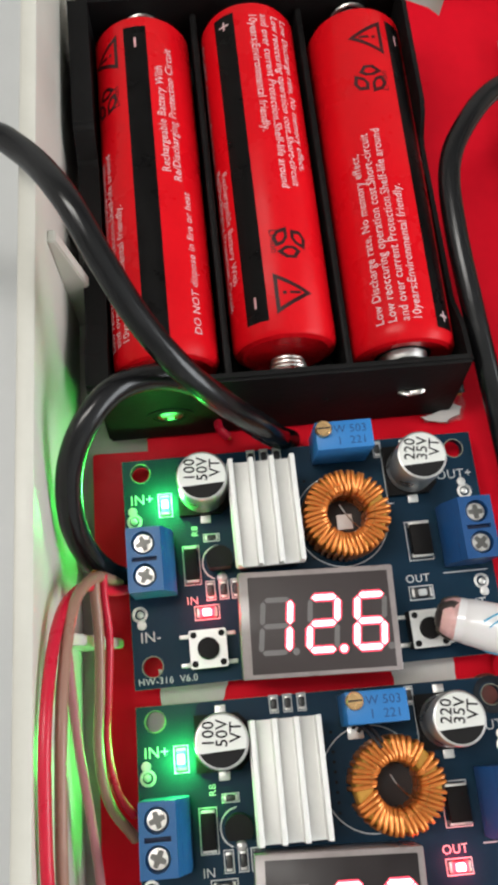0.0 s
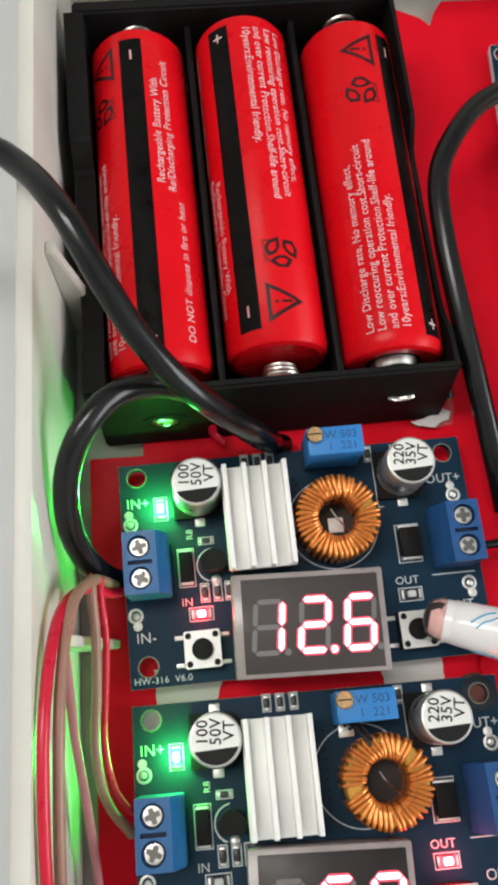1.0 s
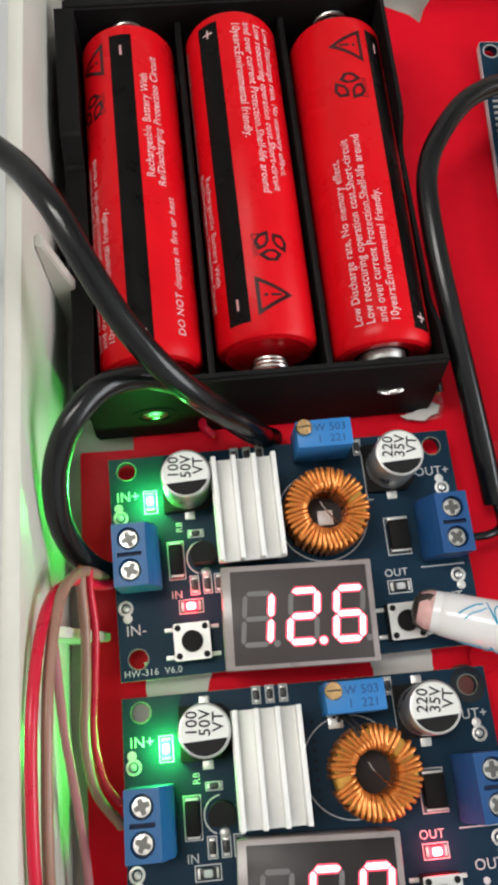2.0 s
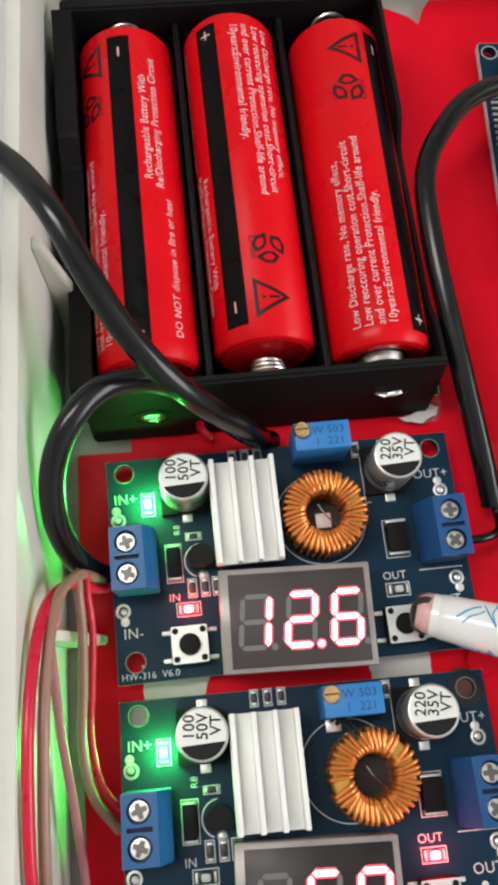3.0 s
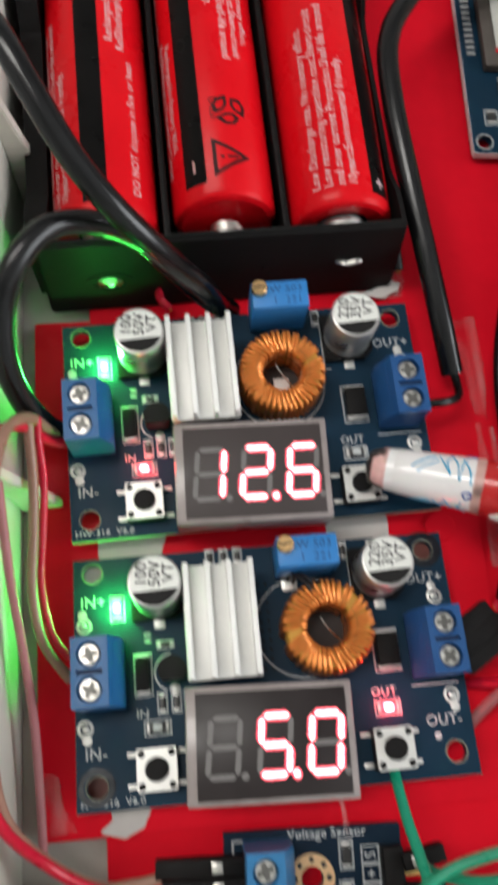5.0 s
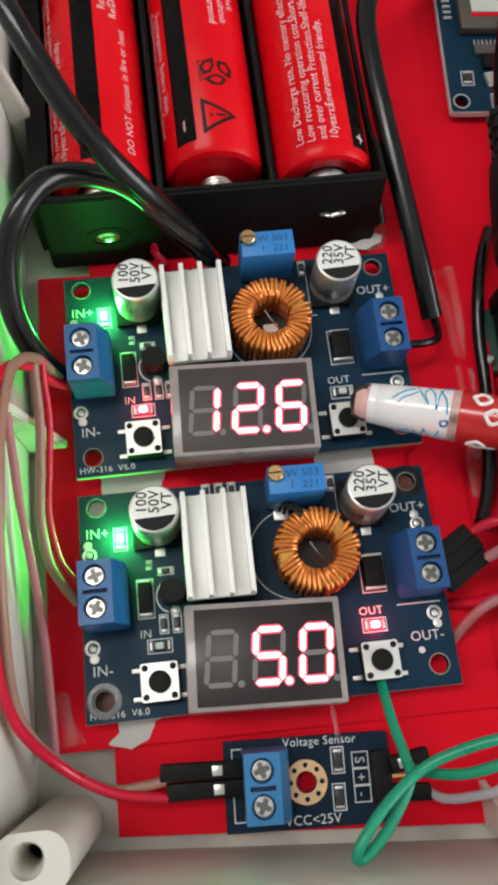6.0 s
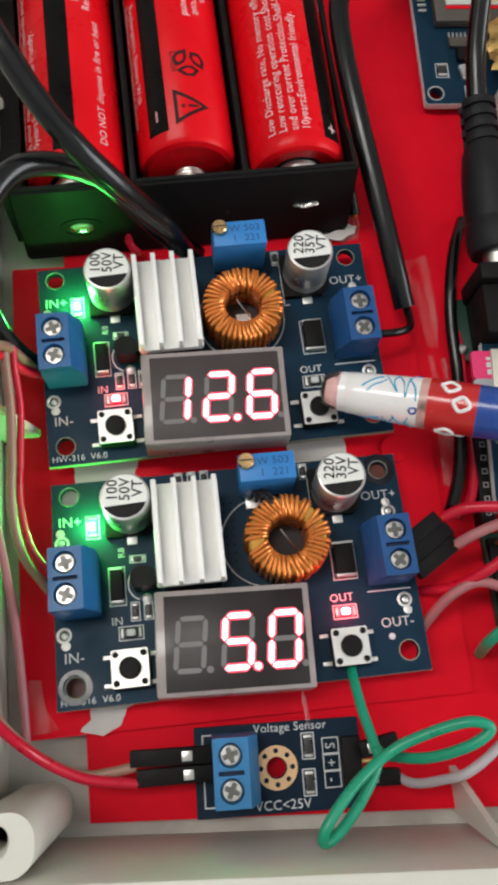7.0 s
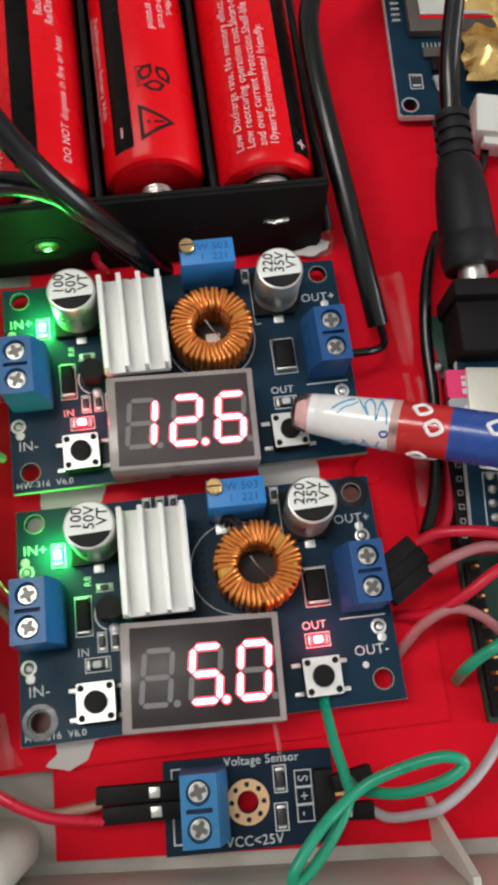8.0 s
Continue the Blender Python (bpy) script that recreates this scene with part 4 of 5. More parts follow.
# the red and brown pair that loops down the west wall
cable("red_lead", [(-2.6, -20.0, 13.4), (-5.0, -20.6, 18), (-7.8, -20.6, 26), (-9.8, -24.6, 34), (-10.9, -33.0, 38.5), (-11.5, -44.0, 40), (-11.9, -60.5, 37), (-11.9, -73.0, 28), (-8.0, -81.0, 18), (-0.8, -86.6, 13.6), (7.7, -89.0, 11.0)], 0.82, "red_wire", "red lead looping down the box wall to the sensor", "wire")
cable("brown_lead", [(-2.7, -18.5, 13.2), (-4.4, -19.0, 17), (-6.3, -19.4, 26), (-8.3, -23.6, 33), (-9.5, -33.0, 36.5), (-10.0, -44.0, 37.5), (-10.9, -60.5, 34), (-11.3, -73.4, 25.6), (-7.8, -81.4, 15.8), (-1.2, -86.4, 11.6), (4.0, -86.8, 11.0), (7.7, -86.4, 11.0)], 0.82, "brown_wire", "brown lead looping down the box wall to the sensor", "wire")
cable("red_lead", [(-5.4, -18.8, 24), (-5.6, -22.0, 22.5), (-5.4, -28.0, 20.5), (-6.2, -36.0, 18.5), (-7.0, -43.0, 16.5), (-6.2, -50.0, 14), (-4.1, -54.0, 12)], 0.6, "red_wire", "short red lead between the two input terminals", "wire")
cable("brown_lead", [(-6.6, -18.6, 25), (-6.8, -22.0, 23.5), (-6.8, -28.0, 21.5), (-7.4, -36.0, 19.5), (-8.2, -44.0, 17.5), (-7.4, -51.5, 14.5), (-4.1, -57.4, 11.2)], 0.8, "brown_wire", "short brown lead between the two input terminals", "wire")
cable("brown_lead", [(-9.9, -30.0, 31), (-9.9, -42.0, 25), (-9.6, -52.0, 19), (-9.5, -62.0, 13), (-9.7, -72.0, 9), (-9.8, -82.0, 7)], 0.7, "mauve_wire", "slack brown lead hanging along the box wall", "wire")


# ---------------------------------------------------------------- voltage sensor
def dupont(parent, x, y, z, rz, length=14.0, window=True):
    ob = part("plug_housing", box(-length, 0, -1.27, 1.27, -1.27, 1.27, 0.15), MAT["plastic_black"], parent, "black crimp housing", P(x, y, z, 0, 0, rz))
    if window:
        part("crimp_window", box(-5.2, -3.6, -0.75, 0.75, 1.2, 1.31, 0.03), MAT["steel"], ob)
    return ob


SENSOR = P(17.2, -82.2, 7.2, 0, 0, -3.4)
sensor = thing("voltage_sensor", SENSOR, "small dark blue sensor board with a terminal block", "circuit board")
part("board", flat_shape([rect(0, 27.3, -13.9, 0, 0.3), ring_points(13.3, -7.0, 1.65)], -1.6, 0), MAT["pcb_dark"], sensor)
part("gold_ring", flat_shape([ring_points(13.3, -7.0, 3.45, 36), ring_points(13.3, -7.0, 1.7, 36)] + [ring_points(13.3 + 2.6 * math.cos(k * math.pi / 4), -7.0 + 2.6 * math.sin(k * math.pi / 4), 0.42, 10) for k in range(8)], 0.01, 0.06), MAT["pale_gold"], sensor, "pale copper-plated ring of small holes")
terminal_block(sensor, 5.9, -6.2, 0.0, False, "term_light")
for s, size, x, y, rz in (("Voltage Sensor", 1.9, 15.9, -0.75, 0), ("VCC<25V", 2.1, 14.0, -12.6, 0), ("S", 2.3, 22.4, -4.2, -90), ("+", 2.3, 22.4, -6.8, -90), ("-", 2.3, 22.4, -9.4, -90)):
    part("lettering", add_text(bmesh.new(), s, size, x, y, 0.02, rz, 0.0, 1.0, True), MAT["silk"], sensor)
for k in range(3):
    part("printed_frame", frame_shape(21.0, 23.8, -5.5 - 2.6 * k, -2.9 - 2.6 * k, 0.18, 0.01, 0.05), MAT["silk"], sensor)
part("printed_frame", frame_shape(1.3, 9.0, -12.4, -1.2, 0.2, 0.01, 0.05), MAT["silk"], sensor)
chip(sensor, "resistor", 18.7, -4.0, 1.3, 2.6, 0.5, "ceramic")
chip(sensor, "resistor", 18.5, -9.6, 1.3, 2.6, 0.5, "ceramic")
part("header", box(23.9, 27.0, -10.8, -2.9, 0.02, 2.6, 0.15), MAT["plastic_black"], sensor, "black pin header")
for k in range(3):
    part("header_pin", box(24.5, 31.0, -4.6 - 2.54 * k, -4.0 - 2.54 * k, 1.0, 1.6, 0.1), MAT["gold"], sensor)
for x, y in ((2, -2), (2, -12), (25, -12), (20, -2)):
    part("solder_leg", lathe([(0.7, -3.15), (0.5, -2.2), (0.4, -1.5)], 10, Matrix.Translation((x, y, 0))), MAT["solder"], sensor)

plug = thing("wire_plug", P(20.2, -87.2, 10.6, 0, 0, -4), "pair of black crimp housings pushed into the sensor terminal", "connector")
dupont(plug, 0, 1.0, 0, 0, 13.4)
dupont(plug, 0.2, -1.7, -0.1, 1, 12.6)
plug = thing("wire_plug", P(49.5, -93.6, 9.2, 0, 0, -6), "black crimp housing on the sensor header", "connector")
dupont(plug, 0, 0, 0, 0, 6.0)
plug = thing("wire_plug", P(50.0, -88.0, 9.6, 0, 0, 8), "black crimp housing on the sensor signal pin", "connector")
dupont(plug, 0, 0, 0, 0, 6.5)

cable("green_wire", [(48.0, -70.5, 5.0), (44.6, -74.0, 9), (44.1, -81.2, 14), (44.5, -86.9, 18), (44.3, -89.8, 20), (41.0, -94.3, 21), (36.9, -98.0, 22), (34.3, -98.9, 23.0), (35.0, -96.6, 24), (39.6, -92.2, 23.2), (44.9, -88.9, 22), (49.7, -86.9, 23), (57.0, -85.3, 26), (60.4, -86.6, 26), (57.4, -88.6, 25), (51.8, -90.0, 21), (47.0, -89.6, 15), (46.0, -88.6, 10.6)], 0.82, "green_wire", "green jumper wire twisted into two loops", "wire")
cable("grey_wire", [(49.4, -93.8, 9.2), (51.2, -94.6, 12), (54.0, -94.1, 16), (58.3, -92.7, 20), (66, -88, 19), (76, -80, 12), (84, -74, 5.0)], 0.75, "grey_wire", "pale grey jumper wire from the sensor plug", "wire")


# ---------------------------------------------------------------- torn paper, glue
def scrap(points, z, name, mat, label, category, thick=0.12):
    rnd = random.Random(len(points) * 7 + int(points[0][0] * 10))
    pts = []
    for (x0, y0), (x1, y1) in zip(points, points[1:] + points[:1]):
        n = max(2, int(math.hypot(x1 - x0, y1 - y0) / 0.7))
        for k in range(n):
            pts.append((x0 + (x1 - x0) * k / n + rnd.uniform(-0.16, 0.16), y0 + (y1 - y0) * k / n + rnd.uniform(-0.16, 0.16)))
    return tagged(part(name, flat_shape([pts], z, z + thick), MAT[mat]), label, category)


scrap([(0.6, -33), (13.0, -33.4), (11.0, -38.5), (8, -43), (-2.6, -43.2), (-2.4, -39.4), (0.6, -38.6)], 5.42, "paper_scrap", "paper", "torn white paper patch under the converter boards", "paper")
scrap([(39.5, -33.8), (50.4, -34.0), (50.4, -39.2), (46, -42), (39.8, -42)], 5.42, "paper_scrap", "paper", "torn white paper patch under the converter boards", "paper")
scrap([(0.6, -71), (9.0, -72), (8.2, -77.0), (6.4, -77.8), (5.4, -80.2), (2.4, -81.4), (-1.4, -80.4), (0.4, -78.8)], 5.42, "paper_scrap", "paper", "torn white paper corner at the red sheet edge", "paper")
scrap([(56.0, 11.0), (60.5, 12.6), (61.2, 9.5), (60.2, 6.6), (57.2, 6.0), (53.0, 6.6), (53.5, 8.4)], 4.04, "glue_smear", "glue", "dried clear glue smeared beside the battery holder", "glue", 0.8)
scrap([(52.0, 7.4), (55.0, 7.9), (58.6, 9.4), (60.0, 8.8), (59.5, 7.2), (57.8, 6.9), (56.6, 6.0), (53.6, 6.4)], 4.9, "paper_scrap", "paper", "torn grey-brown paper shred at the holder foot", "paper", 0.5)
scrap([(68.6, 0.5), (73.4, 1.2), (73.6, -6), (73.0, -12), (72.0, -19), (70.2, -18), (69.4, -9)], 4.04, "glue_smear", "glue", "dried clear glue streak on the red sheet", "glue", 0.7)
scrap([(69.9, -20), (73.0, -21), (72.6, -33), (70.8, -46), (67.9, -46), (68.9, -33)], 4.04, "glue_smear", "glue", "dried clear glue streak on the red sheet", "glue", 0.6)
scrap([(35.6, -78), (36.2, -78.4), (36.6, -82), (36.6, -86), (36.1, -89), (35.8, -84)], 7.4, "glue_string", "glue", "stringy clear glue drawn over the sensor board", "glue", 0.3)
# Pale cloudy patch standing in for a white reflection at the corner.
scrap([(-9.4, -71.0), (-7.6, -71.4), (-6.6, -76.4), (-5.0, -79.6), (-10.0, -80.2), (-10.2, -75)], 5.42, "glue_smear", "glue", "pale patch for a glossy reflection on the red sheet corner", "glue", 0.3)
tagged(part("spacer", lathe([(2.7, 5.41), (2.7, 5.8), (2.5, 5.95)], 28, Matrix.Translation((59.4, -38.3, 0))), MAT["red"]), "low round red disc stuck to the red sheet", "spacer", "board spacers")
for k, (x, y) in enumerate(((0, -32.5), (55, -0.2), (54.9, -32.6))):
    tagged(part("spacer", lathe([(2.6, 5.41), (2.6, 8.39)], 20, Matrix.Translation((x - 3.4 if x else 4.0, y + 2.5, 0))), MAT["red"]), "small red spacer under a board corner", "spacer", "board spacers")

for x, y in ((55.2, -42.3), (-1.4, -73.4)):
    tagged(part("adhesive_pad", lathe([(3.3, 5.42), (3.3, 6.0), (3.0, 6.3)], 28, Matrix.Translation((x, y, 0))), MAT["glue_brown"]), "round brown adhesive pad under a board corner", "adhesive pad", "board pads")

# ---------------------------------------------------------------- things on the east side of the sheet
mod = thing("display_module", P(79.3, 35.4, 7.0, 0, 0, -4.0), "blue module board with a pale framed screen", "circuit board")
part("board", flat_shape([rect(0, 30, 0, 56.5, 0.8), ring_points(2.4, 2.6, 1.5), ring_points(2.4, 54.0, 1.5)], -1.6, 0), MAT["pcb"], mod)
part("board_rim", flat_shape([rect(-0.1, 30.1, -0.1, 56.6, 0.8), rect(0.1, 29.9, 0.1, 56.4, 0.8)], -1.5, -0.05), MAT["silk"], mod, "pale cut edge")
for y in (2.6, 54.0):
    part("hole_ring", flat_shape([ring_points(2.4, y, 1.85), ring_points(2.4, y, 1.55)], 0.01, 0.06), MAT["silver_ic"], mod)
scr = part("bezel", box(4.0, 27, 19.5, 50.5, 0.1, 2.2, 0.3), MAT["bezel"], mod, "grey-brown screen bezel")
part("screen", box(6.5, 25, 23.5, 49.0, 2.1, 2.6, 0.2), MAT["lcd"], scr, "pale blank screen")
part("screen_margin", box(6.4, 25.1, 22.6, 23.4, 2.1, 2.35, 0.05), MAT["red"], scr)
for k in range(14):
    link_mesh("header_pin", shared("mpin", lambda: box(-0.9, 0.9, -0.32, 0.32, 0.02, 0.5, 0.1)), MAT["silver_ic"], mod, "", P(1.9, 24 + 1.5 * k, 0))
for k in range(8):
    link_mesh("chip_lead", shared("mlead", lambda: box(-0.2, 0.2, -0.9, 0.9, 0.02, 0.4, 0.08)), MAT["solder"], mod, "", P(7.0 + 0.9 * k, 17.2, 0))
part("ribbon_socket", box(6.6, 14.0, 14.0, 16.4, 0.02, 1.0, 0.15), MAT["bezel"], mod)
part("chip", box(8.0, 12.0, 10.4, 13.6, 0.02, 1.2, 0.15), MAT["plastic_black"], mod)
chip(mod, "capacitor", 9.4, 7.6, 2.4, 2.8, 1.1, "silver_ic", 10, True, 0)
chip(mod, "resistor", 4.4, 8.4, 1.8, 2.0, 0.5, "ceramic", 0, True, 0.5)
chip(mod, "resistor", 9.6, 2.6, 1.0, 2.4, 0.5, "silver_ic", 0, True, 0.3)
for x, y in ((2, 8), (2, 45), (25, 8), (25, 45)):
    part("foot", lathe([(1.2, -2.96), (1.2, -1.55)], 12, Matrix.Translation((x, y, 0))), MAT["solder"], mod)

foil = bmesh.new()
bmesh.ops.create_grid(foil, x_segments=16, y_segments=22, size=1, matrix=Matrix.Diagonal((7.5, 11, 1, 1)))
for v in foil.verts:
    n = noise.fractal(Vector((v.co.x * 0.11, v.co.y * 0.11, 2.0)), 1.0, 2.0, 2)
    v.co.z = 3.2 * n + 3.0 + 0.10 * v.co.x
    v.co.x += 1.2 * noise.noise(Vector((v.co.y * 0.4, 5, 1)))
ext = bmesh.ops.extrude_face_region(foil, geom=list(foil.faces))
bmesh.ops.translate(foil, verts=[e for e in ext["geom"] if isinstance(e, bmesh.types.BMVert)], vec=(0, 0, -0.15))
foil_thing = tagged(part("gold_foil", foil, MAT["gold"], m=P(103.0, 50.0, 7.8, 0, -6, -8), smooth=25), "crumpled gold foil lying beside the module board", "foil")

conn = thing("white_connector", P(97.0, 30.5, 4.05, 0, 0, -12), "white nylon wire connector with a black lead", "connector")
part("housing", box(-4.0, 4.0, -4.5, 4.5, 0, 8.0, 0.5), MAT["white_plastic"], conn)
part("latch", box(-2.0, 2.0, -6.2, -4.4, 4.2, 6.4, 0.3), MAT["white_plastic"], conn)
part("wire_sleeve", tube([(-0.5, -4.4, 3), (-1.0, -8.5, 2.4), (-2.6, -13, 1.6), (-6.5, -19, 1.2)], 0.9, 12), MAT["cable"], conn)

# barrel plug in its jack
power = thing("barrel_plug", P(0, 0, 0), "black moulded barrel plug with ribbed strain relief", "power plug")
axis = [(92.0, 70.0, 40), (88.6, 52.0, 29), (86.0, 37.0, 20.5), (85.0, 26.5, 17.2)]
part("lead", tube(axis, 1.95, 16), MAT["cable"], power)
d0, d1 = Vector((85.0, 27.2, 17.4)), Vector((83.2, -6.0, 14.6))
turn = (d1 - d0).to_track_quat("Z", "Y").to_matrix().to_4x4()
seat = Matrix.Translation(d0) @ turn
length = (d1 - d0).length
prof = [(2.2, 0.0), (2.9, 0.4), (2.95, 5.0), (3.0, 9.6), (4.2, 11.8), (4.9, 17.0), (5.3, 25.5), (5.15, 26.0), (5.15, 26.5), (5.4, 26.9), (5.4, length - 2.6), (4.9, length - 1.0)]
body = part("sleeve", lathe(prof, 36, seat), MAT["rubber"], power)
for k in range(4):
    # relief_rib: a collar broken into two halves, proud of the core
    for s in (0, 1):
        arc = [(3.55 * math.cos(a), 3.55 * math.sin(a)) for a in (radians(s * 180 + 14 + 152 * i / 12) for i in range(13))]
        bm = flat_shape([arc + [(0.72 * x, 0.72 * y) for x, y in arc[::-1]]], 0.9 + 2.5 * k, 2.3 + 2.5 * k)
        bmesh.ops.transform(bm, matrix=seat, verts=bm.verts)
        part("relief_rib", bm, MAT["rubber"], body)
part("barrel", lathe([(2.75, length - 1.4), (2.75, length + 2.5)], 24, seat), MAT["steel"], power, "bare metal barrel")

jack = thing("power_jack", P(83.2, -15.2, 4.05, 0, 0, -4), "black power jack on a dark green board", "socket")
part("board", box(-8.6, 12, -8, 5.0, 0.9, 2.4, 0.2), MAT["green_pcb"], jack)
part("body", box(-5.2, 5.6, -6.5, 3.6, 2.4, 12.2, 0.8), MAT["plastic_black"], jack)
part("collar", box(-5.8, 6.2, 3.4, 7.0, 2.4, 14.2, 0.7), MAT["plastic_black"], jack)
part("solder_blob", lathe([(1.1, 2.4), (1.0, 3.2), (0.4, 3.8)], 14, Matrix.Translation((-7.0, -5.8, 0))), MAT["solder"], jack)
part("solder_leg", box(-6, -4, -4, -2, 0, 1.0), MAT["solder"], jack)

card = thing("card_module", P(78.1, -20.2, 11.0, 0, 0, -6.9), "blue module board with a memory card socket", "circuit board")
part("board", flat_shape([rect(0, 28, -33, 0, 0.5)], -1.6, 0), MAT["pcb"], card)
part("board_rim", flat_shape([rect(-0.1, 28.1, -33.1, 0.1), rect(0.1, 27.9, -32.9, -0.1)], -1.5, -0.05), MAT["silk"], card)
part("socket", box(0.7, 18, -19.9, -3.1, 0.05, 2.6, 0.25), MAT["shield"], card, "bright metal card socket")
part("spring_slot", box(2.6, 11.0, -17.4, -16.9, 2.58, 2.64), MAT["plastic_black"], card)
part("spring_slot", box(3.0, 11.0, -19.2, -18.8, 2.58, 2.64), MAT["plastic_black"], card)
for k in range(5):
    part("solder_joint", lathe([(0.8, 0.02), (0.7, 0.4), (0.2, 0.8)], 12, Matrix.Translation((4.0 + 0.2 * (k % 2), -22.6 - 2.5 * k, 0))), MAT["solder"], card)
part("printed_frame", frame_shape(2.6, 5.6, -32.4, -22.0, 0.2, 0.01, 0.05), MAT["silk"], card)
bm = bmesh.new()
add_text(bm, "GND", 1.6, 1.6, -19.0, 0.02, 90, 0, 1, True)
part("lettering", bm, MAT["silk"], card)
part("header", box(6.5, 9.5, -33, -22, 0.02, 3.0, 0.2), MAT["yellow"], card, "yellow pin header")
for x, y in ((3, -2), (25, -2), (3, -30), (25, -30)):
    part("standoff", lathe([(1.3, -6.95), (1.3, -1.55)], 12, Matrix.Translation((x, y, 0))), MAT["plastic_black"], card)
mem = thing("memory_card", P(74.8, -23.3, 12.0, 0, 0, -5.5), "small memory card, magenta over grey, in its socket", "memory card")
part("label_half", flat_shape([rect(0, 5.2, -5.4, 0, 0.6)], 0, 1.0), MAT["pink_card"], mem)
part("body", flat_shape([rect(0, 5.2, -12.8, -5.42, 0.6)], 0, 1.0), MAT["grey_card"], mem)
bm = bmesh.new()
for k, (y0, y1) in enumerate(((-1.8, -1.2), (-3.2, -2.2), (-4.6, -3.6), (-7.6, -6.8), (-9.4, -8.6), (-10.8, -10.0))):
    add_box(bm, 2.7, 3.6, y0, y1, 1.0, 1.03)
part("printed_mark", bm, MAT["silk"], mem)

strip = thing("pin_strip", P(75.4, -36.0, 4.05, 0, 0, -6.5), "black socket strip beside the card module", "connector")
part("strip_body", box(-1.3, 1.3, -18.6, 0, 0, 4.6, 0.2), MAT["plastic_black"], strip)
for k in range(7):
    link_mesh("contact", shared("contact", lambda: frame_shape(-0.5, 0.5, -0.5, 0.5, 0.16, 4.58, 4.66)), MAT["silver_ic"], strip, "", P(0, -1.5 - 2.54 * k, 0))
brd = thing("controller_board", P(72.4, -56.0, 6.0, 0, 0, -1.0), "dark green controller board with pin rows", "circuit board")
part("board", flat_shape([rect(0, 40, -28, 0, 0.5)], -1.6, 0), MAT["green_pcb"], brd)
part("edge_strip", box(0.4, 2.9, -27, -1, 0.02, 1.6, 0.1), MAT["plastic_black"], brd, "black pin header")
for k in range(10):
    link_mesh("pin", shared("pin", lambda: box(-0.3, 0.3, -0.3, 0.3, 1.5, 4.4, 0.08)), MAT["gold"], brd, "", P(1.6, -2.2 - 2.54 * k, 0))
for x, y in ((3, -3), (36, -3), (3, -25), (36, -25)):
    part("foot", lathe([(1.0, -1.96), (1.0, -1.55)], 12, Matrix.Translation((x, y, 0))), MAT["solder"], brd)

plug = thing("wire_plug", P(56.5, -59.8, 12.3, 0, 0, 211), "black crimp housings angled into the output terminal", "connector")
dupont(plug, 0.3, 2.56, 0.1, 0, 9.0, False)
dupont(plug, 0, 0, 0, 0, 9.2, False)
dupont(plug, 0.2, -2.56, 0.1, 0, 9.0, False)
cable("black_wire", [(82, 8, 5.3), (78.2, 0.9, 8), (75.8, -7.0, 8), (74.6, -15.2, 7), (74.0, -26.1, 6.2), (72.2, -36.9, 6.5), (69.4, -45.2, 9), (65.6, -52.0, 12.4)], 1.2, "cable", "thin black wire running down to the output plug", "wire")
cable("red_wire", [(76.0, -13.0, 5.1), (75.6, -19.7, 6), (74.6, -32.9, 6), (73.4, -42.4, 7), (70.9, -49.4, 9), (66.8, -53.2, 12)], 0.85, "red_wire", "thin red wire running down to the output plug", "wire")
cable("red_wire", [(63.8, -53.3, 13.6), (66.6, -52.6, 16), (71.2, -53.2, 18), (75.9, -54.3, 18.6), (82, -55.8, 17), (90, -57.5, 10.5)], 0.95, "red_wire", "bright red jumper wire curving to the controller board", "wire")
cable("mauve_wire", [(64.9, -58.2, 13.6), (68.2, -56.9, 16), (72.9, -55.9, 16.6), (77.8, -56.6, 15.6), (86, -60, 10)], 0.9, "mauve_wire", "dull pink jumper wire curving to the controller board", "wire")
cable("red_wire", [(58.8, -64.6, 5.2), (63.8, -65.0, 11), (68.7, -63.2, 16), (74.7, -59.9, 18), (82, -58.6, 14), (88, -61, 9.6)], 0.9, "red_wire", "red jumper wire rising from the red sheet", "wire")
cable("mauve_wire", [(57.0, -72.6, 5.2), (59.6, -69.4, 8.5), (62.6, -66.5, 12), (67.1, -64.9, 14), (71.5, -66.7, 14), (76.1, -70.8, 12), (82, -75, 7)], 0.85, "mauve_wire", "dull pink jumper wire arching over the red sheet", "wire")
cable("green_wire", [(68.0, -76.5, 5.0), (67.6, -75.6, 9), (67.2, -74.6, 13.6), (69.2, -73.0, 16), (72.7, -71.3, 17.5), (80, -69, 14), (86, -70, 7)], 0.95, "green_wire", "green jumper wire rising to the controller board", "wire")

# ---------------------------------------------------------------- the pen
tip, end = Vector((46.9, -29.7, 18.0)), Vector((141.0, -66.0, 46.0))
way = (end - tip).normalized()
pen_m = Matrix.Translation(tip * MM) @ way.to_track_quat("Z", "Y").to_matrix().to_4x4()
pen = thing("pen", pen_m, "white decorated pen leaning from a button to the box wall", "pen")


def pen_radius(s):
    return 3.35 + 1.0 * min(1.0, max(0.0, s / 18.0)) ** 0.9


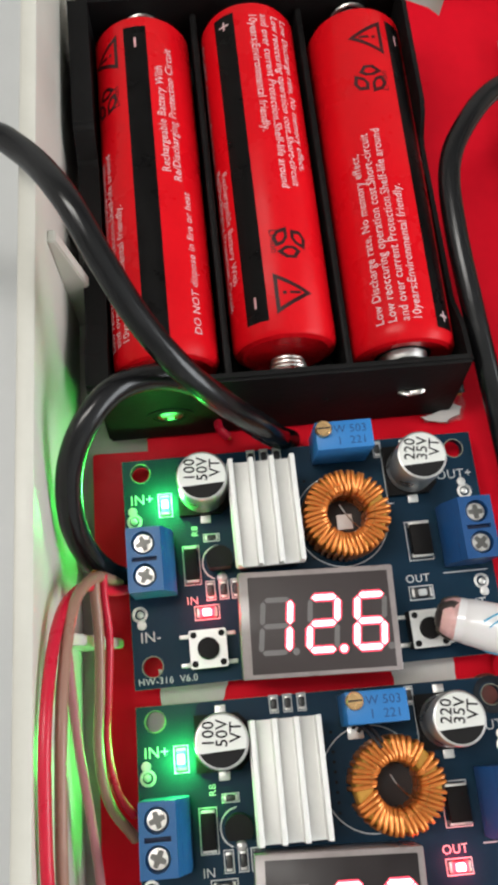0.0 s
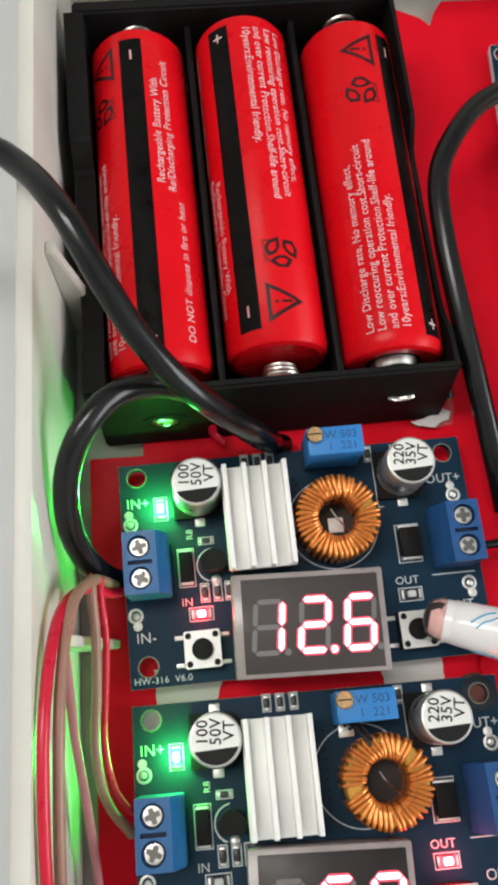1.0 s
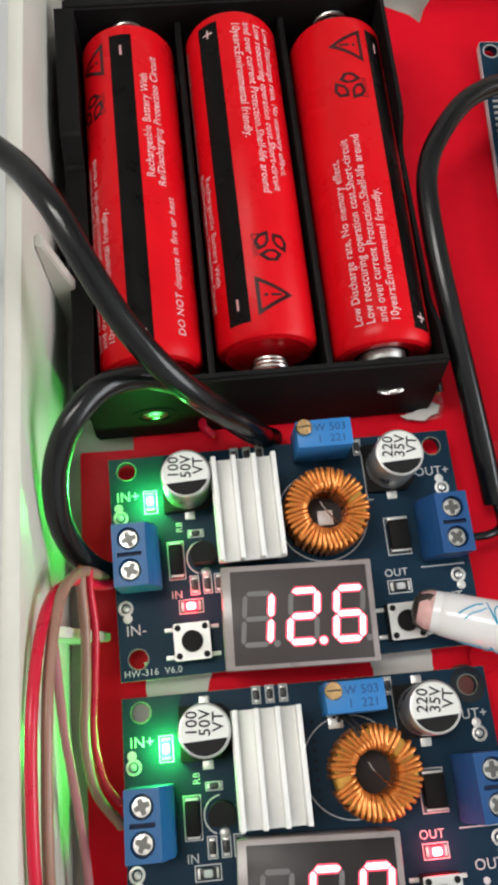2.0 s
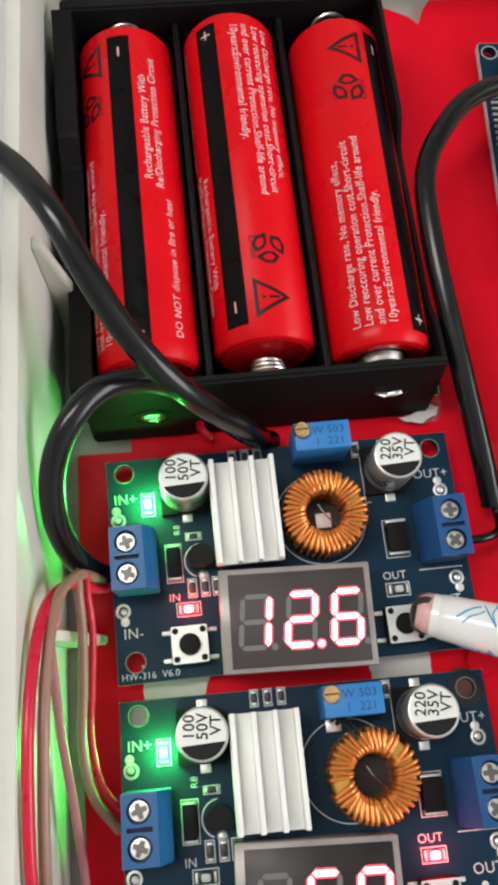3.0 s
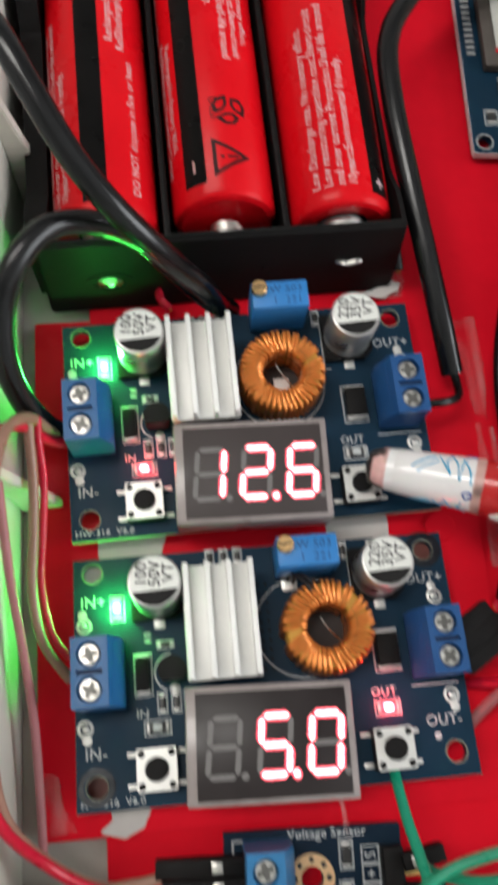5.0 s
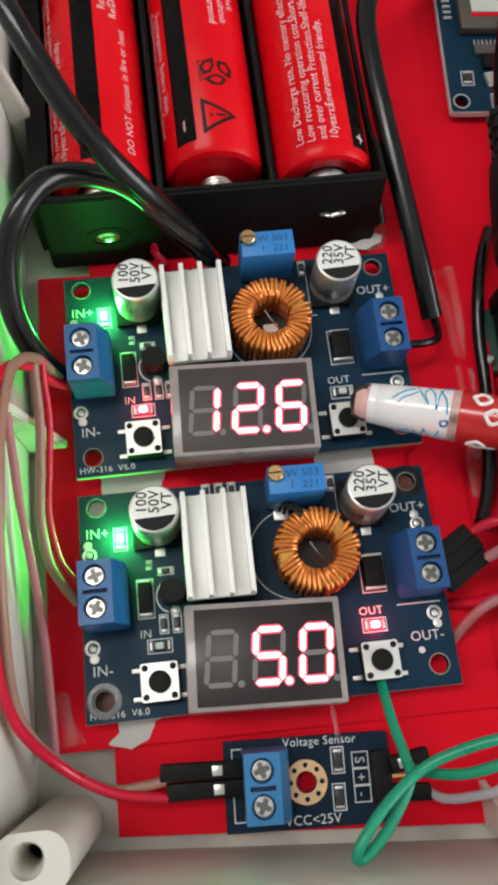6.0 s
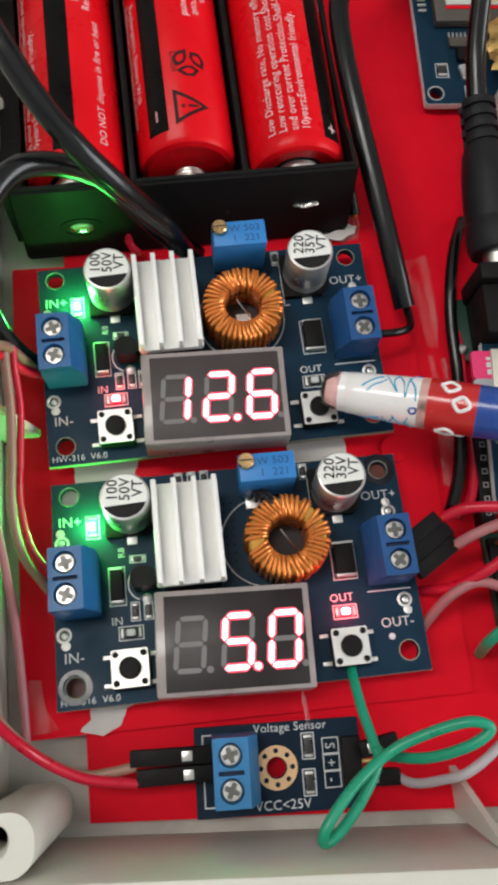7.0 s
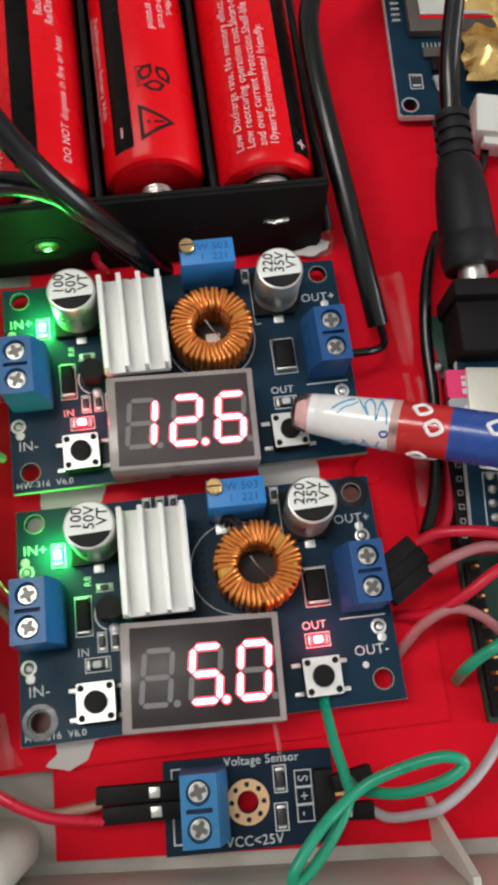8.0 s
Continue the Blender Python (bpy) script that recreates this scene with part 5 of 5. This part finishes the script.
part("tip_plug", lathe([(0.1, -1.7), (1.2, -1.55), (2.1, -1.1), (2.8, -0.3), (3.2, 0.6), (3.4, 1.9)], 36), MAT["pen_tip"], pen, "pink rounded tip with dark patterned patches")
part("tip_end", lathe([(0.1, -1.76), (1.25, -1.6), (2.17, -1.14), (2.6, -0.6)], 36), MAT["pen_dark"], pen, "dark patterned end")
part("pink_collar", lathe([(3.42, 1.7), (3.46, 3.0)], 36), MAT["pen_white"], pen, "white glossy collar")
sleeve = part("sleeve", lathe([(pen_radius(s) - (0.12 if s == 2.9 else 0), s) for s in (2.9, 3.1, 5, 8, 11, 13, 15.2)], 40), MAT["pen_white"], pen)
part("seam_band", lathe([(4.24, 15.2), (4.34, 16.6)], 40), MAT["pen_pink"], pen)
part("red_band", lathe([(4.34, 16.6), (4.4, 24.5)], 40), MAT["pen_red"], pen, "glossy red printed band")
blue = part("blue_barrel", lathe([(4.4, 24.5), (4.4, 92), (4.1, 97), (2.6, 100), (0.2, 100.4)], 40), MAT["pen_blue"], pen, "blue printed barrel")


def on_pen(points, r, mat, parent, name, out=0.03):
    """A printed stroke on the pen: points of (distance along, degrees round)."""
    pts = []
    for s, a in points:
        k = pen_radius(s) + out
        pts.append((k * math.cos(radians(a)), k * math.sin(radians(a)), s))
    return part(name, tube(pts, r, 6, 6), MAT[mat], parent)


def dome(s):
    return 3.35 * math.sqrt(max(0.02, 1 - ((1.9 - s) / 3.7) ** 2))


for k in (0, 1, 3, 5):
    arc = [(0.92 * dome(s) * math.cos(radians(60 * k + d)), 0.92 * dome(s) * math.sin(radians(60 * k + d)), s) for s, d in ((-0.9, 4), (-0.3, 0), (0.3, -3), (0.8, -4), (1.3, 0))]
    part("dark_patch", tube(arc, 0.55 + 0.16 * (k % 3), 10, 4), MAT["pen_dark"], pen)
for k in range(3):
    base = 60 + 120 * k
    on_pen([(5.6, base + 30), (6.8, base + 12), (8.0, base - 2), (9.0, base - 8)], 0.15, "cyan", sleeve, "printed_stroke")
    on_pen([(6.6, base + 40), (7.6, base + 22), (8.6, base + 14), (9.6, base + 2)], 0.12, "cyan", sleeve, "printed_stroke")
    on_pen([(9.5, base - 14), (10.4, base + 10), (11.6, base + 34), (10.8, base + 4), (11.6, base - 20)], 0.13, "cyan", sleeve, "printed_stroke")
    on_pen([(11.2, base - 24), (12.4, base + 6), (13.0, base + 44), (13.2, base + 6), (13.8, base - 26)], 0.14, "cyan", sleeve, "printed_stroke")
    on_pen([(13.2, base - 10), (14.4, base + 20), (14.8, base + 50)], 0.16, "cyan", sleeve, "printed_stroke")
    on_pen([(13.8, base + 70), (14.2, base + 80), (15.0, base + 76), (14.9, base + 66), (13.9, base + 68)], 0.18, "pen_blue", sleeve, "printed_stroke")
    for s, a in ((18.5, 0), (20.6, 40), (30.0, 20), (33.0, 60), (38.0, 10)):
        on_pen([(s, base + a), (s + 1.2, base + a + 18), (s + 2.8, base + a + 6), (s + 1.6, base + a - 12), (s, base + a)], 0.35, "pen_white", blue, "printed_shape")
